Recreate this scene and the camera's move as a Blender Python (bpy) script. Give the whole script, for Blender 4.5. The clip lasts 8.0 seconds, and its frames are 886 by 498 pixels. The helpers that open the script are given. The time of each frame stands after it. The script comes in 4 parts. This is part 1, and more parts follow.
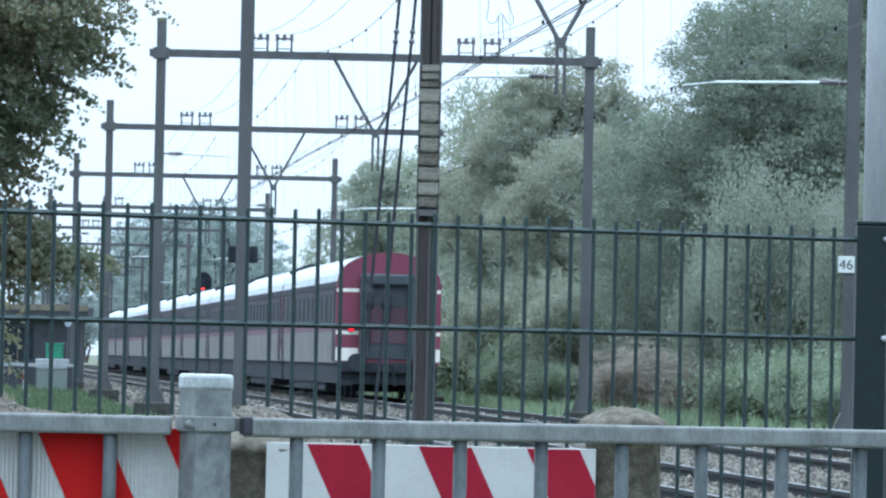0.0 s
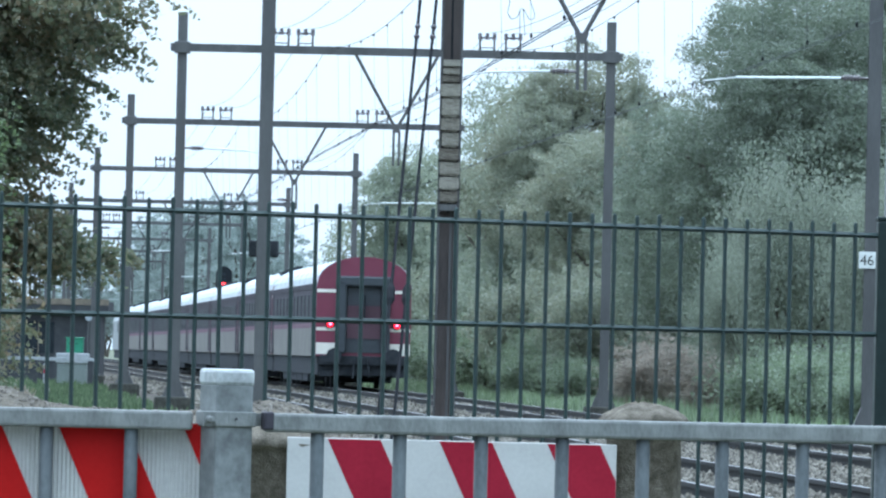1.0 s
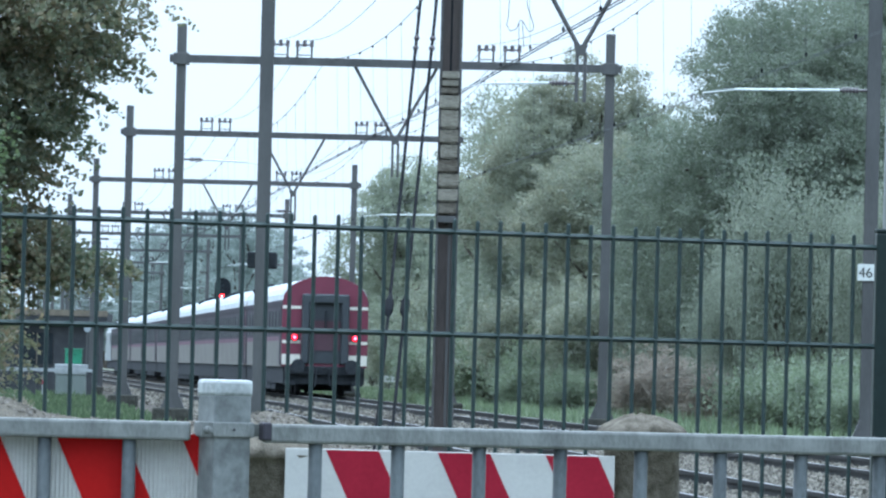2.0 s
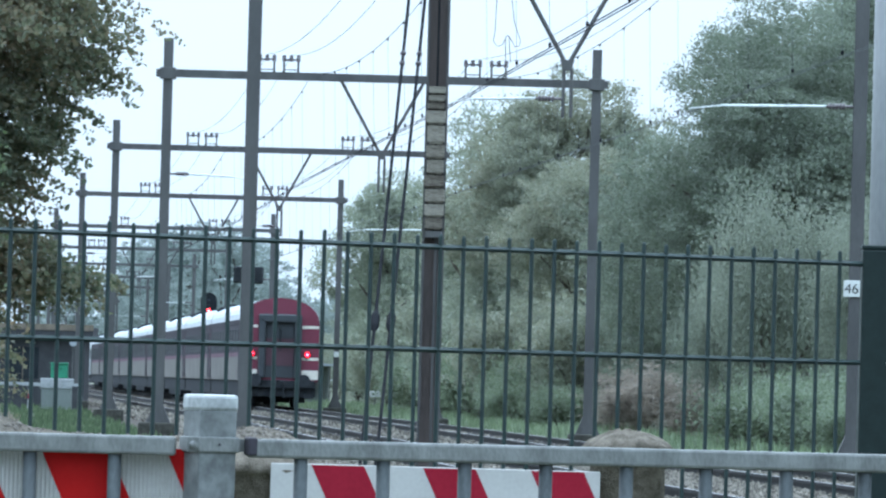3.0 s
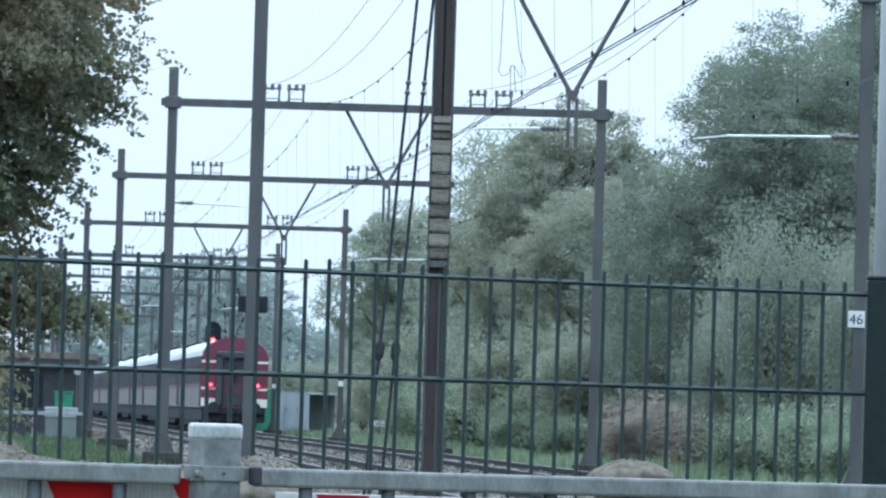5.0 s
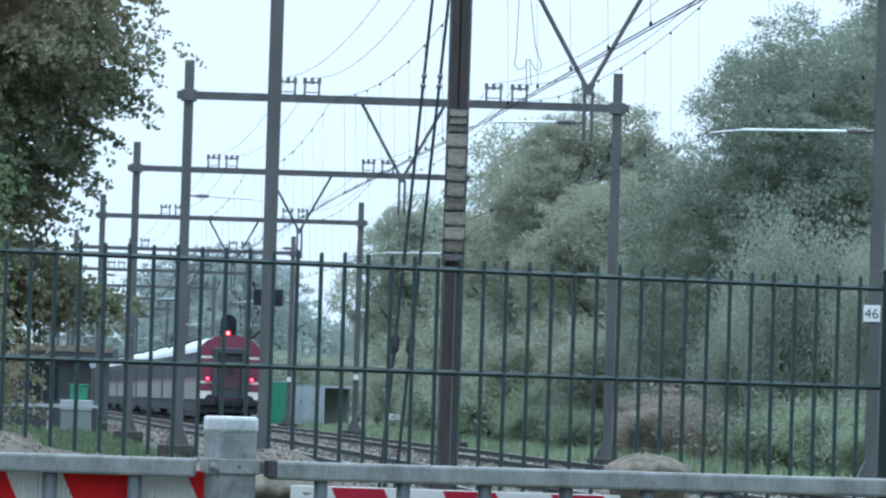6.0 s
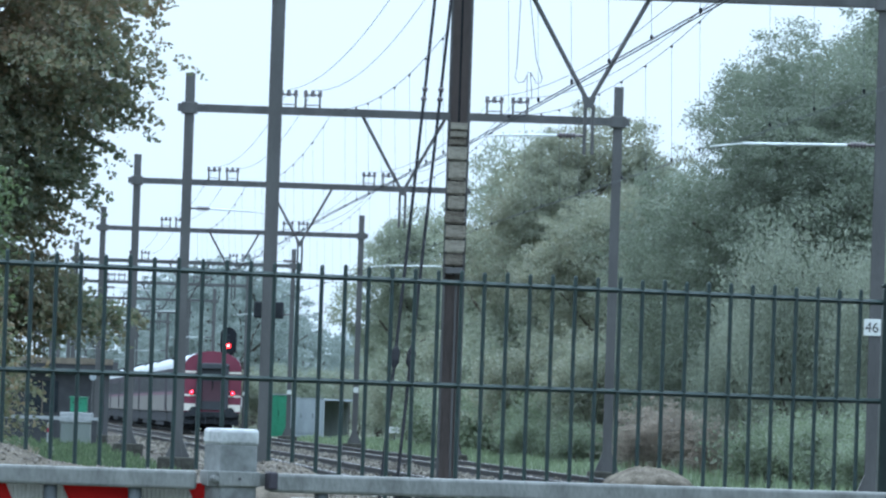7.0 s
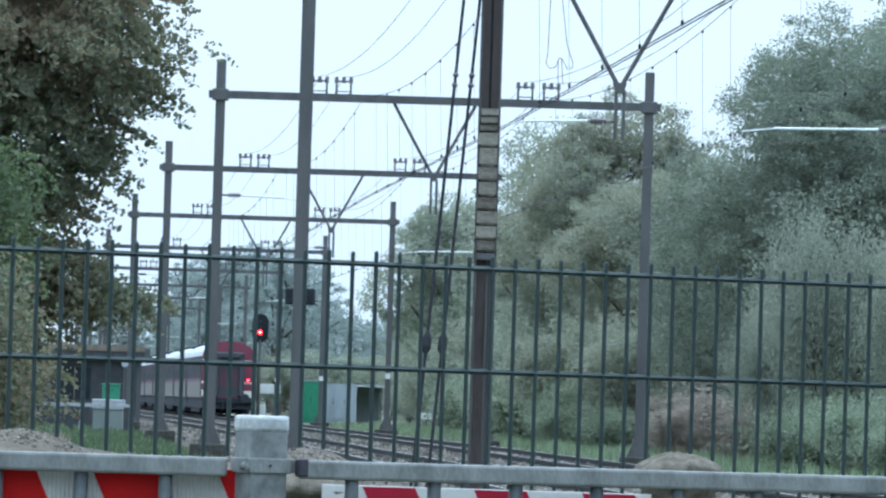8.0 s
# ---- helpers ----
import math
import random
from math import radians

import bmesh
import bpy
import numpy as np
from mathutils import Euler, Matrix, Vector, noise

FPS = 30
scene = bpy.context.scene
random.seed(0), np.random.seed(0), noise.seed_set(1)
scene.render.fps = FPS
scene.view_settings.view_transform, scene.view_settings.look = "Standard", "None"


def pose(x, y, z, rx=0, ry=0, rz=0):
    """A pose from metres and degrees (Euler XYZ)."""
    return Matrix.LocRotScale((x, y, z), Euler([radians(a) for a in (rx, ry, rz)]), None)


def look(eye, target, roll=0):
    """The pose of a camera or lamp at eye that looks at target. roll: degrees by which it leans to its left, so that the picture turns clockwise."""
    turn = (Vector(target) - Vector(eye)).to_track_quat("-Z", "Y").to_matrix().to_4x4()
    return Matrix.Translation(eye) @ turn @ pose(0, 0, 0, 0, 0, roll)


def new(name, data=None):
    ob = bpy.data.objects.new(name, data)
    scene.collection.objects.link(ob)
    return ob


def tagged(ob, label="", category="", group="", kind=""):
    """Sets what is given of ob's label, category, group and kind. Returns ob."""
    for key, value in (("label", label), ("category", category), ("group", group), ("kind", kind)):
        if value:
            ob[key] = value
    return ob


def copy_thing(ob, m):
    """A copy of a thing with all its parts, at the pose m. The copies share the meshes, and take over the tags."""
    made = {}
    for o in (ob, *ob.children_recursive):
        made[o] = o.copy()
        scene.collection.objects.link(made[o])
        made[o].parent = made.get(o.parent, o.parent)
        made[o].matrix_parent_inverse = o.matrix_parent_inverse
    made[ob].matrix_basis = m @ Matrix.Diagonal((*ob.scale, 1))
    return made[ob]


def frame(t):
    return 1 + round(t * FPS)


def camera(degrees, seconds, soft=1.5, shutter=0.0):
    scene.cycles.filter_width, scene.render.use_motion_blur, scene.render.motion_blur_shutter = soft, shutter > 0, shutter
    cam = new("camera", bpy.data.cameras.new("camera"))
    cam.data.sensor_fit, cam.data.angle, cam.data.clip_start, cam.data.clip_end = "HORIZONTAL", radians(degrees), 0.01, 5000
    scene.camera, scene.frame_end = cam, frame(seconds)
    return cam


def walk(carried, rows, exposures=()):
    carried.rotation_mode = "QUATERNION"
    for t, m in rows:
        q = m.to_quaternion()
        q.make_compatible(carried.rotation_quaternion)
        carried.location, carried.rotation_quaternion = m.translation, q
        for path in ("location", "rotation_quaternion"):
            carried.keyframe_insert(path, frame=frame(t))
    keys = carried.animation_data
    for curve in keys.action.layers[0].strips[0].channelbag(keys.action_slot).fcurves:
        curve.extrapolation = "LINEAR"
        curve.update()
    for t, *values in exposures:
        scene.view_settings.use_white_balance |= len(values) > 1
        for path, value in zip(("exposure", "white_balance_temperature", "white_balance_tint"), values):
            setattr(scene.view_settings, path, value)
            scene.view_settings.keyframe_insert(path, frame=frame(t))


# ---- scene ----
# ------------------------------------------------------------------ camera
cam = camera(8.153, 8.0, soft=2.3)
ROWS = [
    (0.0, 0.0000, 1.2000, 0.0000, 1.0261, -1.250),
    (0.1, 0.0002, 1.2002, -0.0086, 1.0272, -1.260),
    (0.2, 0.0003, 1.2004, -0.0927, 1.0036, -1.270),
    (0.3, 0.0005, 1.2005, -0.1040, 0.9465, -1.280),
    (0.4, 0.0006, 1.2007, -0.1096, 0.9257, -1.290),
    (0.5, 0.0008, 1.2009, -0.0728, 0.8977, -1.300),
    (0.6, 0.0002, 1.2011, -0.0422, 0.9041, -1.312),
    (0.7, -0.0003, 1.2013, -0.0430, 0.9150, -1.324),
    (0.8, -0.0009, 1.2014, -0.0075, 0.9307, -1.337),
    (0.9, -0.0014, 1.2016, 0.0552, 0.9451, -1.349),
    (1.0, -0.0020, 1.2018, 0.1882, 0.9740, -1.361),
    (1.1, -0.0017, 1.2013, 0.1903, 0.9796, -1.369),
    (1.2, -0.0014, 1.2008, 0.2166, 1.0002, -1.377),
    (1.3, -0.0012, 1.2003, 0.2215, 1.0163, -1.384),
    (1.4, -0.0009, 1.1998, 0.1634, 1.0345, -1.392),
    (1.5, -0.0006, 1.1993, 0.1202, 1.0484, -1.400),
    (1.6, -0.0005, 1.1994, 0.1834, 1.0558, -1.412),
    (1.7, -0.0005, 1.1994, 0.2094, 1.0608, -1.424),
    (2.8, 0.0002, 1.2000, 0.0239, 1.1833, -1.557),
    (2.9, 0.0002, 1.2000, 0.0654, 1.2018, -1.569),
    (3.0, 0.0003, 1.2001, 0.0453, 1.2259, -1.581),
    (3.1, 0.0002, 1.2001, 0.0444, 1.2260, -1.573),
    (3.2, 0.0002, 1.2001, 0.1285, 1.2737, -1.565),
    (3.3, 0.0001, 1.2001, 0.1606, 1.2990, -1.558),
    (3.4, 0.0001, 1.2001, 0.1973, 1.3236, -1.550),
    (3.5, 0.0000, 1.2001, 0.1959, 1.3556, -1.542),
    (3.6, -0.0003, 1.1999, 0.1336, 1.3681, -1.560),
    (3.7, -0.0006, 1.1997, 0.1170, 1.3799, -1.578),
    (3.8, -0.0010, 1.1995, 0.1211, 1.3962, -1.596),
    (3.9, -0.0013, 1.1993, 0.1622, 1.4120, -1.614),
    (4.0, -0.0016, 1.1991, 0.1785, 1.4333, -1.632),
    (4.1, -0.0014, 1.1993, 0.1661, 1.4390, -1.640),
    (4.2, -0.0012, 1.1995, 0.1288, 1.4508, -1.649),
    (4.3, -0.0010, 1.1997, 0.1232, 1.4726, -1.657),
    (4.4, -0.0008, 1.1999, 0.1385, 1.4828, -1.666),
    (4.5, -0.0006, 1.2001, 0.1115, 1.5004, -1.674),
    (4.6, -0.0007, 1.2000, 0.0959, 1.5109, -1.684),
    (4.7, -0.0009, 1.2000, 0.0740, 1.5178, -1.693),
    (5.8, -0.0022, 1.1992, 0.1526, 1.4091, -1.800),
    (5.9, -0.0024, 1.1992, 0.1469, 1.4098, -1.809),
    (6.0, -0.0025, 1.1991, 0.2236, 1.4342, -1.819),
    (6.1, -0.0032, 1.1991, 0.2392, 1.4349, -1.851),
    (6.2, -0.0038, 1.1990, 0.2108, 1.4424, -1.883),
    (6.3, -0.0045, 1.1990, 0.2193, 1.4486, -1.914),
    (6.4, -0.0051, 1.1989, 0.2226, 1.4654, -1.946),
    (6.5, -0.0058, 1.1989, 0.2021, 1.4853, -1.978),
    (6.6, -0.0055, 1.1987, 0.2004, 1.4887, -1.971),
    (6.7, -0.0052, 1.1985, 0.2691, 1.4964, -1.964),
    (6.8, -0.0049, 1.1984, 0.3008, 1.5107, -1.958),
    (6.9, -0.0046, 1.1982, 0.2174, 1.5296, -1.951),
    (7.0, -0.0043, 1.1980, 0.2231, 1.5549, -1.944),
    (7.1, -0.0045, 1.1980, 0.2402, 1.5485, -1.922),
    (7.2, -0.0046, 1.1980, 0.2568, 1.5471, -1.900),
    (7.3, -0.0048, 1.1980, 0.2839, 1.5505, -1.878),
    (7.4, -0.0049, 1.1980, 0.3746, 1.5095, -1.856),
    (7.5, -0.0051, 1.1980, 0.4142, 1.4160, -1.834),
    (7.6, -0.0038, 1.1983, 0.4559, 1.4003, -1.824),
    (7.7, -0.0025, 1.1986, 0.5043, 1.4039, -1.815),
    (7.8, -0.0013, 1.1989, 0.5579, 1.4121, -1.805),
    (7.9, 0.0000, 1.1992, 0.5272, 1.4127, -1.796),
    (8.0, 0.0013, 1.1995, 0.5198, 1.4157, -1.786),
]
walk(cam, [(t, pose(x, 0, z, 90 + pitch, roll, yaw)) for t, x, z, yaw, pitch, roll in ROWS], exposures=[(0.0, 0.49, 5850, 12), (3.0, 0.41, 5850, 12), (5.0, 0.31, 5850, 12), (8.0, 0.30, 5850, 12)])

# ------------------------------------------------------------------ world and light
world = bpy.data.worlds.new("overcast_sky")
scene.world = world
world.use_nodes = True
wn, wl = world.node_tree.nodes, world.node_tree.links
wn.clear()
sky = wn.new("ShaderNodeTexSky")
sky.sky_type, sky.sun_disc = "NISHITA", False
sky.sun_elevation, sky.sun_rotation = radians(61), radians(-25)
sky.air_density, sky.dust_density = 1.0, 4.0
sky_dim = wn.new("ShaderNodeBackground")
sky_dim.inputs["Strength"].default_value = 0.02
wl.new(sky.outputs[0], sky_dim.inputs["Color"])
# a closed cloud cover: palest overhead, about half as bright low down, as overcast skies are
sky_dir, sky_axis, sky_rise = wn.new("ShaderNodeTexCoord"), wn.new("ShaderNodeSeparateXYZ"), wn.new("ShaderNodeMapRange")
wl.new(sky_dir.outputs["Generated"], sky_axis.inputs[0])
wl.new(sky_axis.outputs["Z"], sky_rise.inputs["Value"])
sky_rise.inputs["From Min"].default_value, sky_rise.inputs["From Max"].default_value = 0.12, 0.9
sky_rise.inputs["To Min"].default_value, sky_rise.inputs["To Max"].default_value = 0.83, 2.95
cloud = wn.new("ShaderNodeBackground")
cloud.inputs["Color"].default_value = (0.780, 0.975, 1.11, 1)
wl.new(sky_rise.outputs[0], cloud.inputs["Strength"])
cloud_sum = wn.new("ShaderNodeAddShader")
wl.new(sky_dim.outputs[0], cloud_sum.inputs[0])
wl.new(cloud.outputs[0], cloud_sum.inputs[1])
world_out = wn.new("ShaderNodeOutputWorld")
wl.new(cloud_sum.outputs[0], world_out.inputs[0])

sun = new("sun", bpy.data.lights.new("sun", "SUN"))
sun.data.energy, sun.data.angle, sun.data.color = 1.5, radians(70), (0.95, 0.99, 1.0)
sun.matrix_world = look((-14, 150, 60), (0, 120, 0))


# ------------------------------------------------------------------ materials
def mat(name, c1, c2, rough=0.6, metal=0.0, scale=6.0, bump=0.1, fine=60.0, spec=0.5, streak=1.0, emit=None, power=0.0, island=0.0, piece=0.0):
    """Two colours mixed by noise at two scales, with fine relief; streak stretches the pattern upright."""
    m = bpy.data.materials.new(name)
    m.use_nodes = True
    n, l = m.node_tree.nodes, m.node_tree.links
    b = n["Principled BSDF"]
    b.inputs["Metallic"].default_value = metal
    b.inputs["Specular IOR Level"].default_value = spec
    tc, mp = n.new("ShaderNodeTexCoord"), n.new("ShaderNodeMapping")
    mp.inputs["Scale"].default_value = (1, 1, 1 / streak)
    l.new(tc.outputs["Object"], mp.inputs["Vector"])
    big, small = n.new("ShaderNodeTexNoise"), n.new("ShaderNodeTexNoise")
    for tex, s, d in ((big, scale, 4), (small, fine, 3)):
        tex.inputs["Scale"].default_value, tex.inputs["Detail"].default_value = s, d
        l.new(mp.outputs[0], tex.inputs["Vector"])
    add = n.new("ShaderNodeMath")
    add.operation = "MULTIPLY_ADD"
    l.new(small.outputs[0], add.inputs[0])
    add.inputs[1].default_value = 0.5
    l.new(big.outputs[0], add.inputs[2])
    ramp = n.new("ShaderNodeValToRGB")
    ramp.color_ramp.elements[0].position, ramp.color_ramp.elements[1].position = 0.5, 1.0
    ramp.color_ramp.elements[0].color, ramp.color_ramp.elements[1].color = (*c1, 1), (*c2, 1)
    factor = add.outputs[0]
    for amount, socket in ((island, "Random Per Island"), (piece, "Random")):
        if amount:
            info = n.new("ShaderNodeNewGeometry" if socket == "Random Per Island" else "ShaderNodeObjectInfo")
            mix = n.new("ShaderNodeMath")
            mix.operation = "MULTIPLY_ADD"
            l.new(info.outputs[socket], mix.inputs[0])
            mix.inputs[1].default_value = amount
            l.new(factor, mix.inputs[2])
            shift = n.new("ShaderNodeMath")
            shift.operation = "SUBTRACT"
            l.new(mix.outputs[0], shift.inputs[0])
            shift.inputs[1].default_value = amount / 2
            factor = shift.outputs[0]
    l.new(factor, ramp.inputs[0])
    l.new(ramp.outputs[0], b.inputs["Base Color"])
    rr = n.new("ShaderNodeMapRange")
    rr.inputs["To Min"].default_value, rr.inputs["To Max"].default_value = max(0.03, rough - 0.15), min(1, rough + 0.15)
    l.new(big.outputs[0], rr.inputs["Value"])
    l.new(rr.outputs[0], b.inputs["Roughness"])
    if bump:
        bp = n.new("ShaderNodeBump")
        bp.inputs["Strength"].default_value, bp.inputs["Distance"].default_value = bump, 0.01
        l.new(small.outputs[0], bp.inputs["Height"])
        l.new(bp.outputs[0], b.inputs["Normal"])
    if emit:
        b.inputs["Emission Color"].default_value = (*emit, 1)
        b.inputs["Emission Strength"].default_value = power
    return m


def leaf_mat(name, c1, c2, c3, rough=0.45, haze_sheen=0.0):
    """Wet leaves: colour differs leaf by leaf, with patches over the crown, and light comes through. The last value
    adds a milky sheen that imitates haze.
    """
    m = bpy.data.materials.new(name)
    m.use_nodes = True
    n, l = m.node_tree.nodes, m.node_tree.links
    b, out = n["Principled BSDF"], n["Material Output"]
    geo, tc = n.new("ShaderNodeNewGeometry"), n.new("ShaderNodeTexCoord")
    nz = n.new("ShaderNodeTexNoise")
    nz.inputs["Scale"].default_value = 0.45
    l.new(tc.outputs["Object"], nz.inputs["Vector"])
    mix = n.new("ShaderNodeMath")
    mix.operation = "MULTIPLY_ADD"
    l.new(geo.outputs["Random Per Island"], mix.inputs[0])
    mix.inputs[1].default_value = 0.32
    l.new(nz.outputs[0], mix.inputs[2])
    ramp = n.new("ShaderNodeValToRGB")
    e = ramp.color_ramp.elements
    e[0].position, e[1].position = 0.40, 0.92
    e[0].color, e[1].color = (*c1, 1), (*c3, 1)
    mid = e.new(0.66)
    mid.color = (*c2, 1)
    l.new(mix.outputs[0], ramp.inputs[0])
    l.new(ramp.outputs[0], b.inputs["Base Color"])
    b.inputs["Roughness"].default_value = rough
    b.inputs["Specular IOR Level"].default_value = 0.3
    b.inputs["Sheen Weight"].default_value, b.inputs["Sheen Roughness"].default_value = haze_sheen, 0.6
    b.inputs["Sheen Tint"].default_value = (0.95, 1.0, 0.95, 1)
    tr = n.new("ShaderNodeBsdfTranslucent")
    l.new(ramp.outputs[0], tr.inputs["Color"])
    ms = n.new("ShaderNodeMixShader")
    ms.inputs[0].default_value = 0.55
    l.new(b.outputs[0], ms.inputs[1])
    l.new(tr.outputs[0], ms.inputs[2])
    l.new(ms.outputs[0], out.inputs["Surface"])
    return m


M_GALV = mat("galvanised_steel", (0.103, 0.107, 0.102), (0.196, 0.202, 0.193), 0.7, 0.05, 14, 0.25, 90, streak=2, spec=0.3)
M_GALV_CAP = mat("weathered_pale_cap", (0.17, 0.18, 0.18), (0.44, 0.455, 0.45), 0.5, 0.0, 12, 0.1)
M_GALV_BLOTCH = mat("blotched_zinc", (0.058, 0.062, 0.062), (0.20, 0.212, 0.208), 0.6, 0.05, 8, 0.1, 40)
M_RUBBER = mat("black_rubber", (0.01, 0.008, 0.014), (0.03, 0.025, 0.035), 0.7)
M_CONCRETE = mat("mossy_concrete", (0.058, 0.050, 0.038), (0.175, 0.152, 0.122), 0.95, 0, 22, 1.0, 140, spec=0.1)
M_FOOTING = mat("dark_mossy_concrete", (0.024, 0.025, 0.021), (0.075, 0.072, 0.062), 0.95, 0, 9, 0.8, 60, spec=0.1)
M_RED_ORANGE = mat("orange_red_sheeting", (0.30, 0.004, 0.004), (0.37, 0.008, 0.007), 0.6, 0, 5, 0.03, spec=0.1)
M_CRIMSON = mat("faded_crimson_sheeting", (0.19, 0.004, 0.016), (0.25, 0.009, 0.024), 0.6, 0, 5, 0.03, spec=0.15)
M_WHITE = mat("white_sheeting", (0.325, 0.317, 0.300), (0.41, 0.40, 0.38), 0.5, 0, 5, 0.05)
M_GREEN_PAINT = mat("dark_green_paint", (0.012, 0.022, 0.021), (0.022, 0.039, 0.037), 0.55, 0, 20, 0.05, spec=0.25)
M_POLE = mat("bright_zinc_pole", (0.125, 0.131, 0.131), (0.19, 0.198, 0.197), 0.55, 0.05, 6, 0.1, 60, streak=4, spec=0.3)
M_GREEN_DARK = mat("blackish_green_paint", (0.004, 0.011, 0.010), (0.009, 0.020, 0.018), 0.5, 0, 12, 0.05, spec=0.25)
M_MAST = mat("weathered_mast_steel", (0.043, 0.043, 0.043), (0.083, 0.083, 0.082), 0.6, 0.1, 4, 0.2, 50, streak=6)
M_MAST_RUST = mat("rusty_brown_mast_steel", (0.045, 0.035, 0.032), (0.10, 0.078, 0.07), 0.65, 0.1, 4, 0.2, 50, streak=6)
M_WEIGHT = mat("grey_cast_weight", (0.070, 0.056, 0.042), (0.27, 0.252, 0.205), 0.9, 0, 11, 0.8, 45, piece=0.35)
M_CABLE = mat("dark_steel_cable", (0.010, 0.011, 0.013), (0.022, 0.023, 0.026), 0.8, 0.0, spec=0.05)
M_WIRE = mat("grey_copper_wire", (0.06, 0.07, 0.072), (0.11, 0.12, 0.122), 0.8, 0.0, spec=0.1)
M_INSUL = mat("brown_glazed_insulator", (0.05, 0.04, 0.045), (0.10, 0.085, 0.09), 0.25)
M_ROD = mat("pale_registration_tube", (0.48, 0.52, 0.52), (0.64, 0.68, 0.68), 0.4)
M_BLACK = mat("matt_black_housing", (0.008, 0.010, 0.012), (0.018, 0.020, 0.024), 0.8, spec=0.1)
M_PLATE = mat("white_enamel", (0.48, 0.50, 0.48), (0.60, 0.61, 0.58), 0.5)
M_INK = mat("black_ink", (0.01, 0.01, 0.01), (0.02, 0.02, 0.02), 0.5)
M_RAIL = mat("rusty_rail_side", (0.020, 0.021, 0.021), (0.040, 0.038, 0.037), 0.8, 0.0, 8, 0.2, spec=0.15)
M_RAILHEAD = mat("worn_rail_head", (0.16, 0.16, 0.165), (0.28, 0.285, 0.29), 0.45, 0.5, 8, 0.05)
M_BALLAST = mat("ballast_bed", (0.036, 0.032, 0.027), (0.085, 0.075, 0.064), 0.95, 0, 6, 1.0, 24, spec=0.05)
M_STONE = mat("ballast_stone", (0.082, 0.074, 0.061), (0.20, 0.182, 0.152), 0.9, 0, 20, 0.3, spec=0.2, island=0.9)
M_VERGE = mat("sandy_gravel_soil", (0.050, 0.043, 0.032), (0.125, 0.108, 0.085), 0.95, 0, 9, 1.0, 60, spec=0.1)
M_PEBBLE = mat("sandy_pebble", (0.060, 0.053, 0.044), (0.17, 0.152, 0.132), 0.9, 0, 20, 0.2, spec=0.2, island=0.9)
M_SLEEPER = mat("concrete_sleeper", (0.09, 0.085, 0.08), (0.16, 0.15, 0.14), 0.9, 0, 6, 0.3)
M_GROUND = mat("wet_grassy_soil", (0.034, 0.042, 0.019), (0.078, 0.088, 0.041), 0.9, 0, 0.5, 1.0, 9)
M_GRASS = leaf_mat("grass_blades", (0.092, 0.130, 0.070), (0.135, 0.185, 0.100), (0.185, 0.240, 0.140), 0.7, 0.4)
M_BANK = leaf_mat("bank_grass_blades", (0.050, 0.072, 0.040), (0.072, 0.108, 0.056), (0.115, 0.150, 0.085), 0.7)
M_FERN = leaf_mat("dead_bracken", (0.150, 0.128, 0.100), (0.205, 0.172, 0.136), (0.265, 0.222, 0.178), 0.85, 0.3)
# Leaf tones of trees and shrubs along the line are lifted to imitate haze.
M_OAK = leaf_mat("deep_green_leaves", (0.112, 0.140, 0.096), (0.138, 0.170, 0.118), (0.168, 0.202, 0.142), 0.78, 0.7)
M_AUTUMN = leaf_mat("green_and_rusty_leaves", (0.164, 0.184, 0.126), (0.194, 0.211, 0.144), (0.234, 0.235, 0.160), 0.8, 0.75)
M_NEAR = leaf_mat("turning_maple_leaves", (0.098, 0.132, 0.078), (0.160, 0.162, 0.090), (0.245, 0.170, 0.102), 0.65, 0.4)
M_WILLOW = leaf_mat("silvery_willow_leaves", (0.135, 0.160, 0.115), (0.185, 0.212, 0.158), (0.232, 0.258, 0.198), 0.7, 0.4)
# Far leaves paled and greyed: the haze is put into their colour.
M_HAZE_LEAF = leaf_mat("haze_paled_leaves", (0.165, 0.205, 0.190), (0.215, 0.262, 0.245), (0.275, 0.325, 0.305), 0.75, 0.8)
M_SHRUB = leaf_mat("dull_green_shrub_leaves", (0.172, 0.200, 0.138), (0.204, 0.234, 0.163), (0.240, 0.270, 0.190), 0.75, 0.8)
M_HERB = leaf_mat("bright_green_weed_leaves", (0.112, 0.146, 0.088), (0.142, 0.184, 0.112), (0.178, 0.224, 0.140), 0.75, 0.55)
M_FRESH = leaf_mat("fresh_green_bush_leaves", (0.062, 0.098, 0.040), (0.088, 0.126, 0.052), (0.120, 0.160, 0.070), 0.65, 0.25)
M_BARK = mat("wet_bark", (0.035, 0.028, 0.022), (0.08, 0.065, 0.05), 0.85, 0, 5, 0.8, 40, streak=4)
M_COACH_RED = mat("crimson_coach_paint", (0.125, 0.018, 0.038), (0.165, 0.027, 0.052), 0.45, 0, 1.5, 0.02)
M_COACH_MAUVE = mat("dull_mauve_coach_paint", (0.13, 0.085, 0.105), (0.18, 0.125, 0.145), 0.85, 0, 1.2, 0.02, spec=0.03)
# Greyer, darker cream than the stripes on the end wall.
M_COACH_CREAM = mat("greyish_cream_coach_paint", (0.150, 0.145, 0.135), (0.205, 0.198, 0.185), 0.85, 0, 1.2, 0.02, spec=0.03)
M_CREAM = mat("cream_stripe_paint", (0.60, 0.56, 0.48), (0.72, 0.68, 0.60), 0.45)
M_COACH_BAND = mat("grey_window_band", (0.060, 0.056, 0.064), (0.090, 0.084, 0.094), 0.85, 0, 1.2, 0.02, spec=0.03)
M_ROOF = mat("pale_grey_coach_roof", (0.34, 0.37, 0.39), (0.47, 0.50, 0.52), 0.45, 0, 0.8, 0.05)
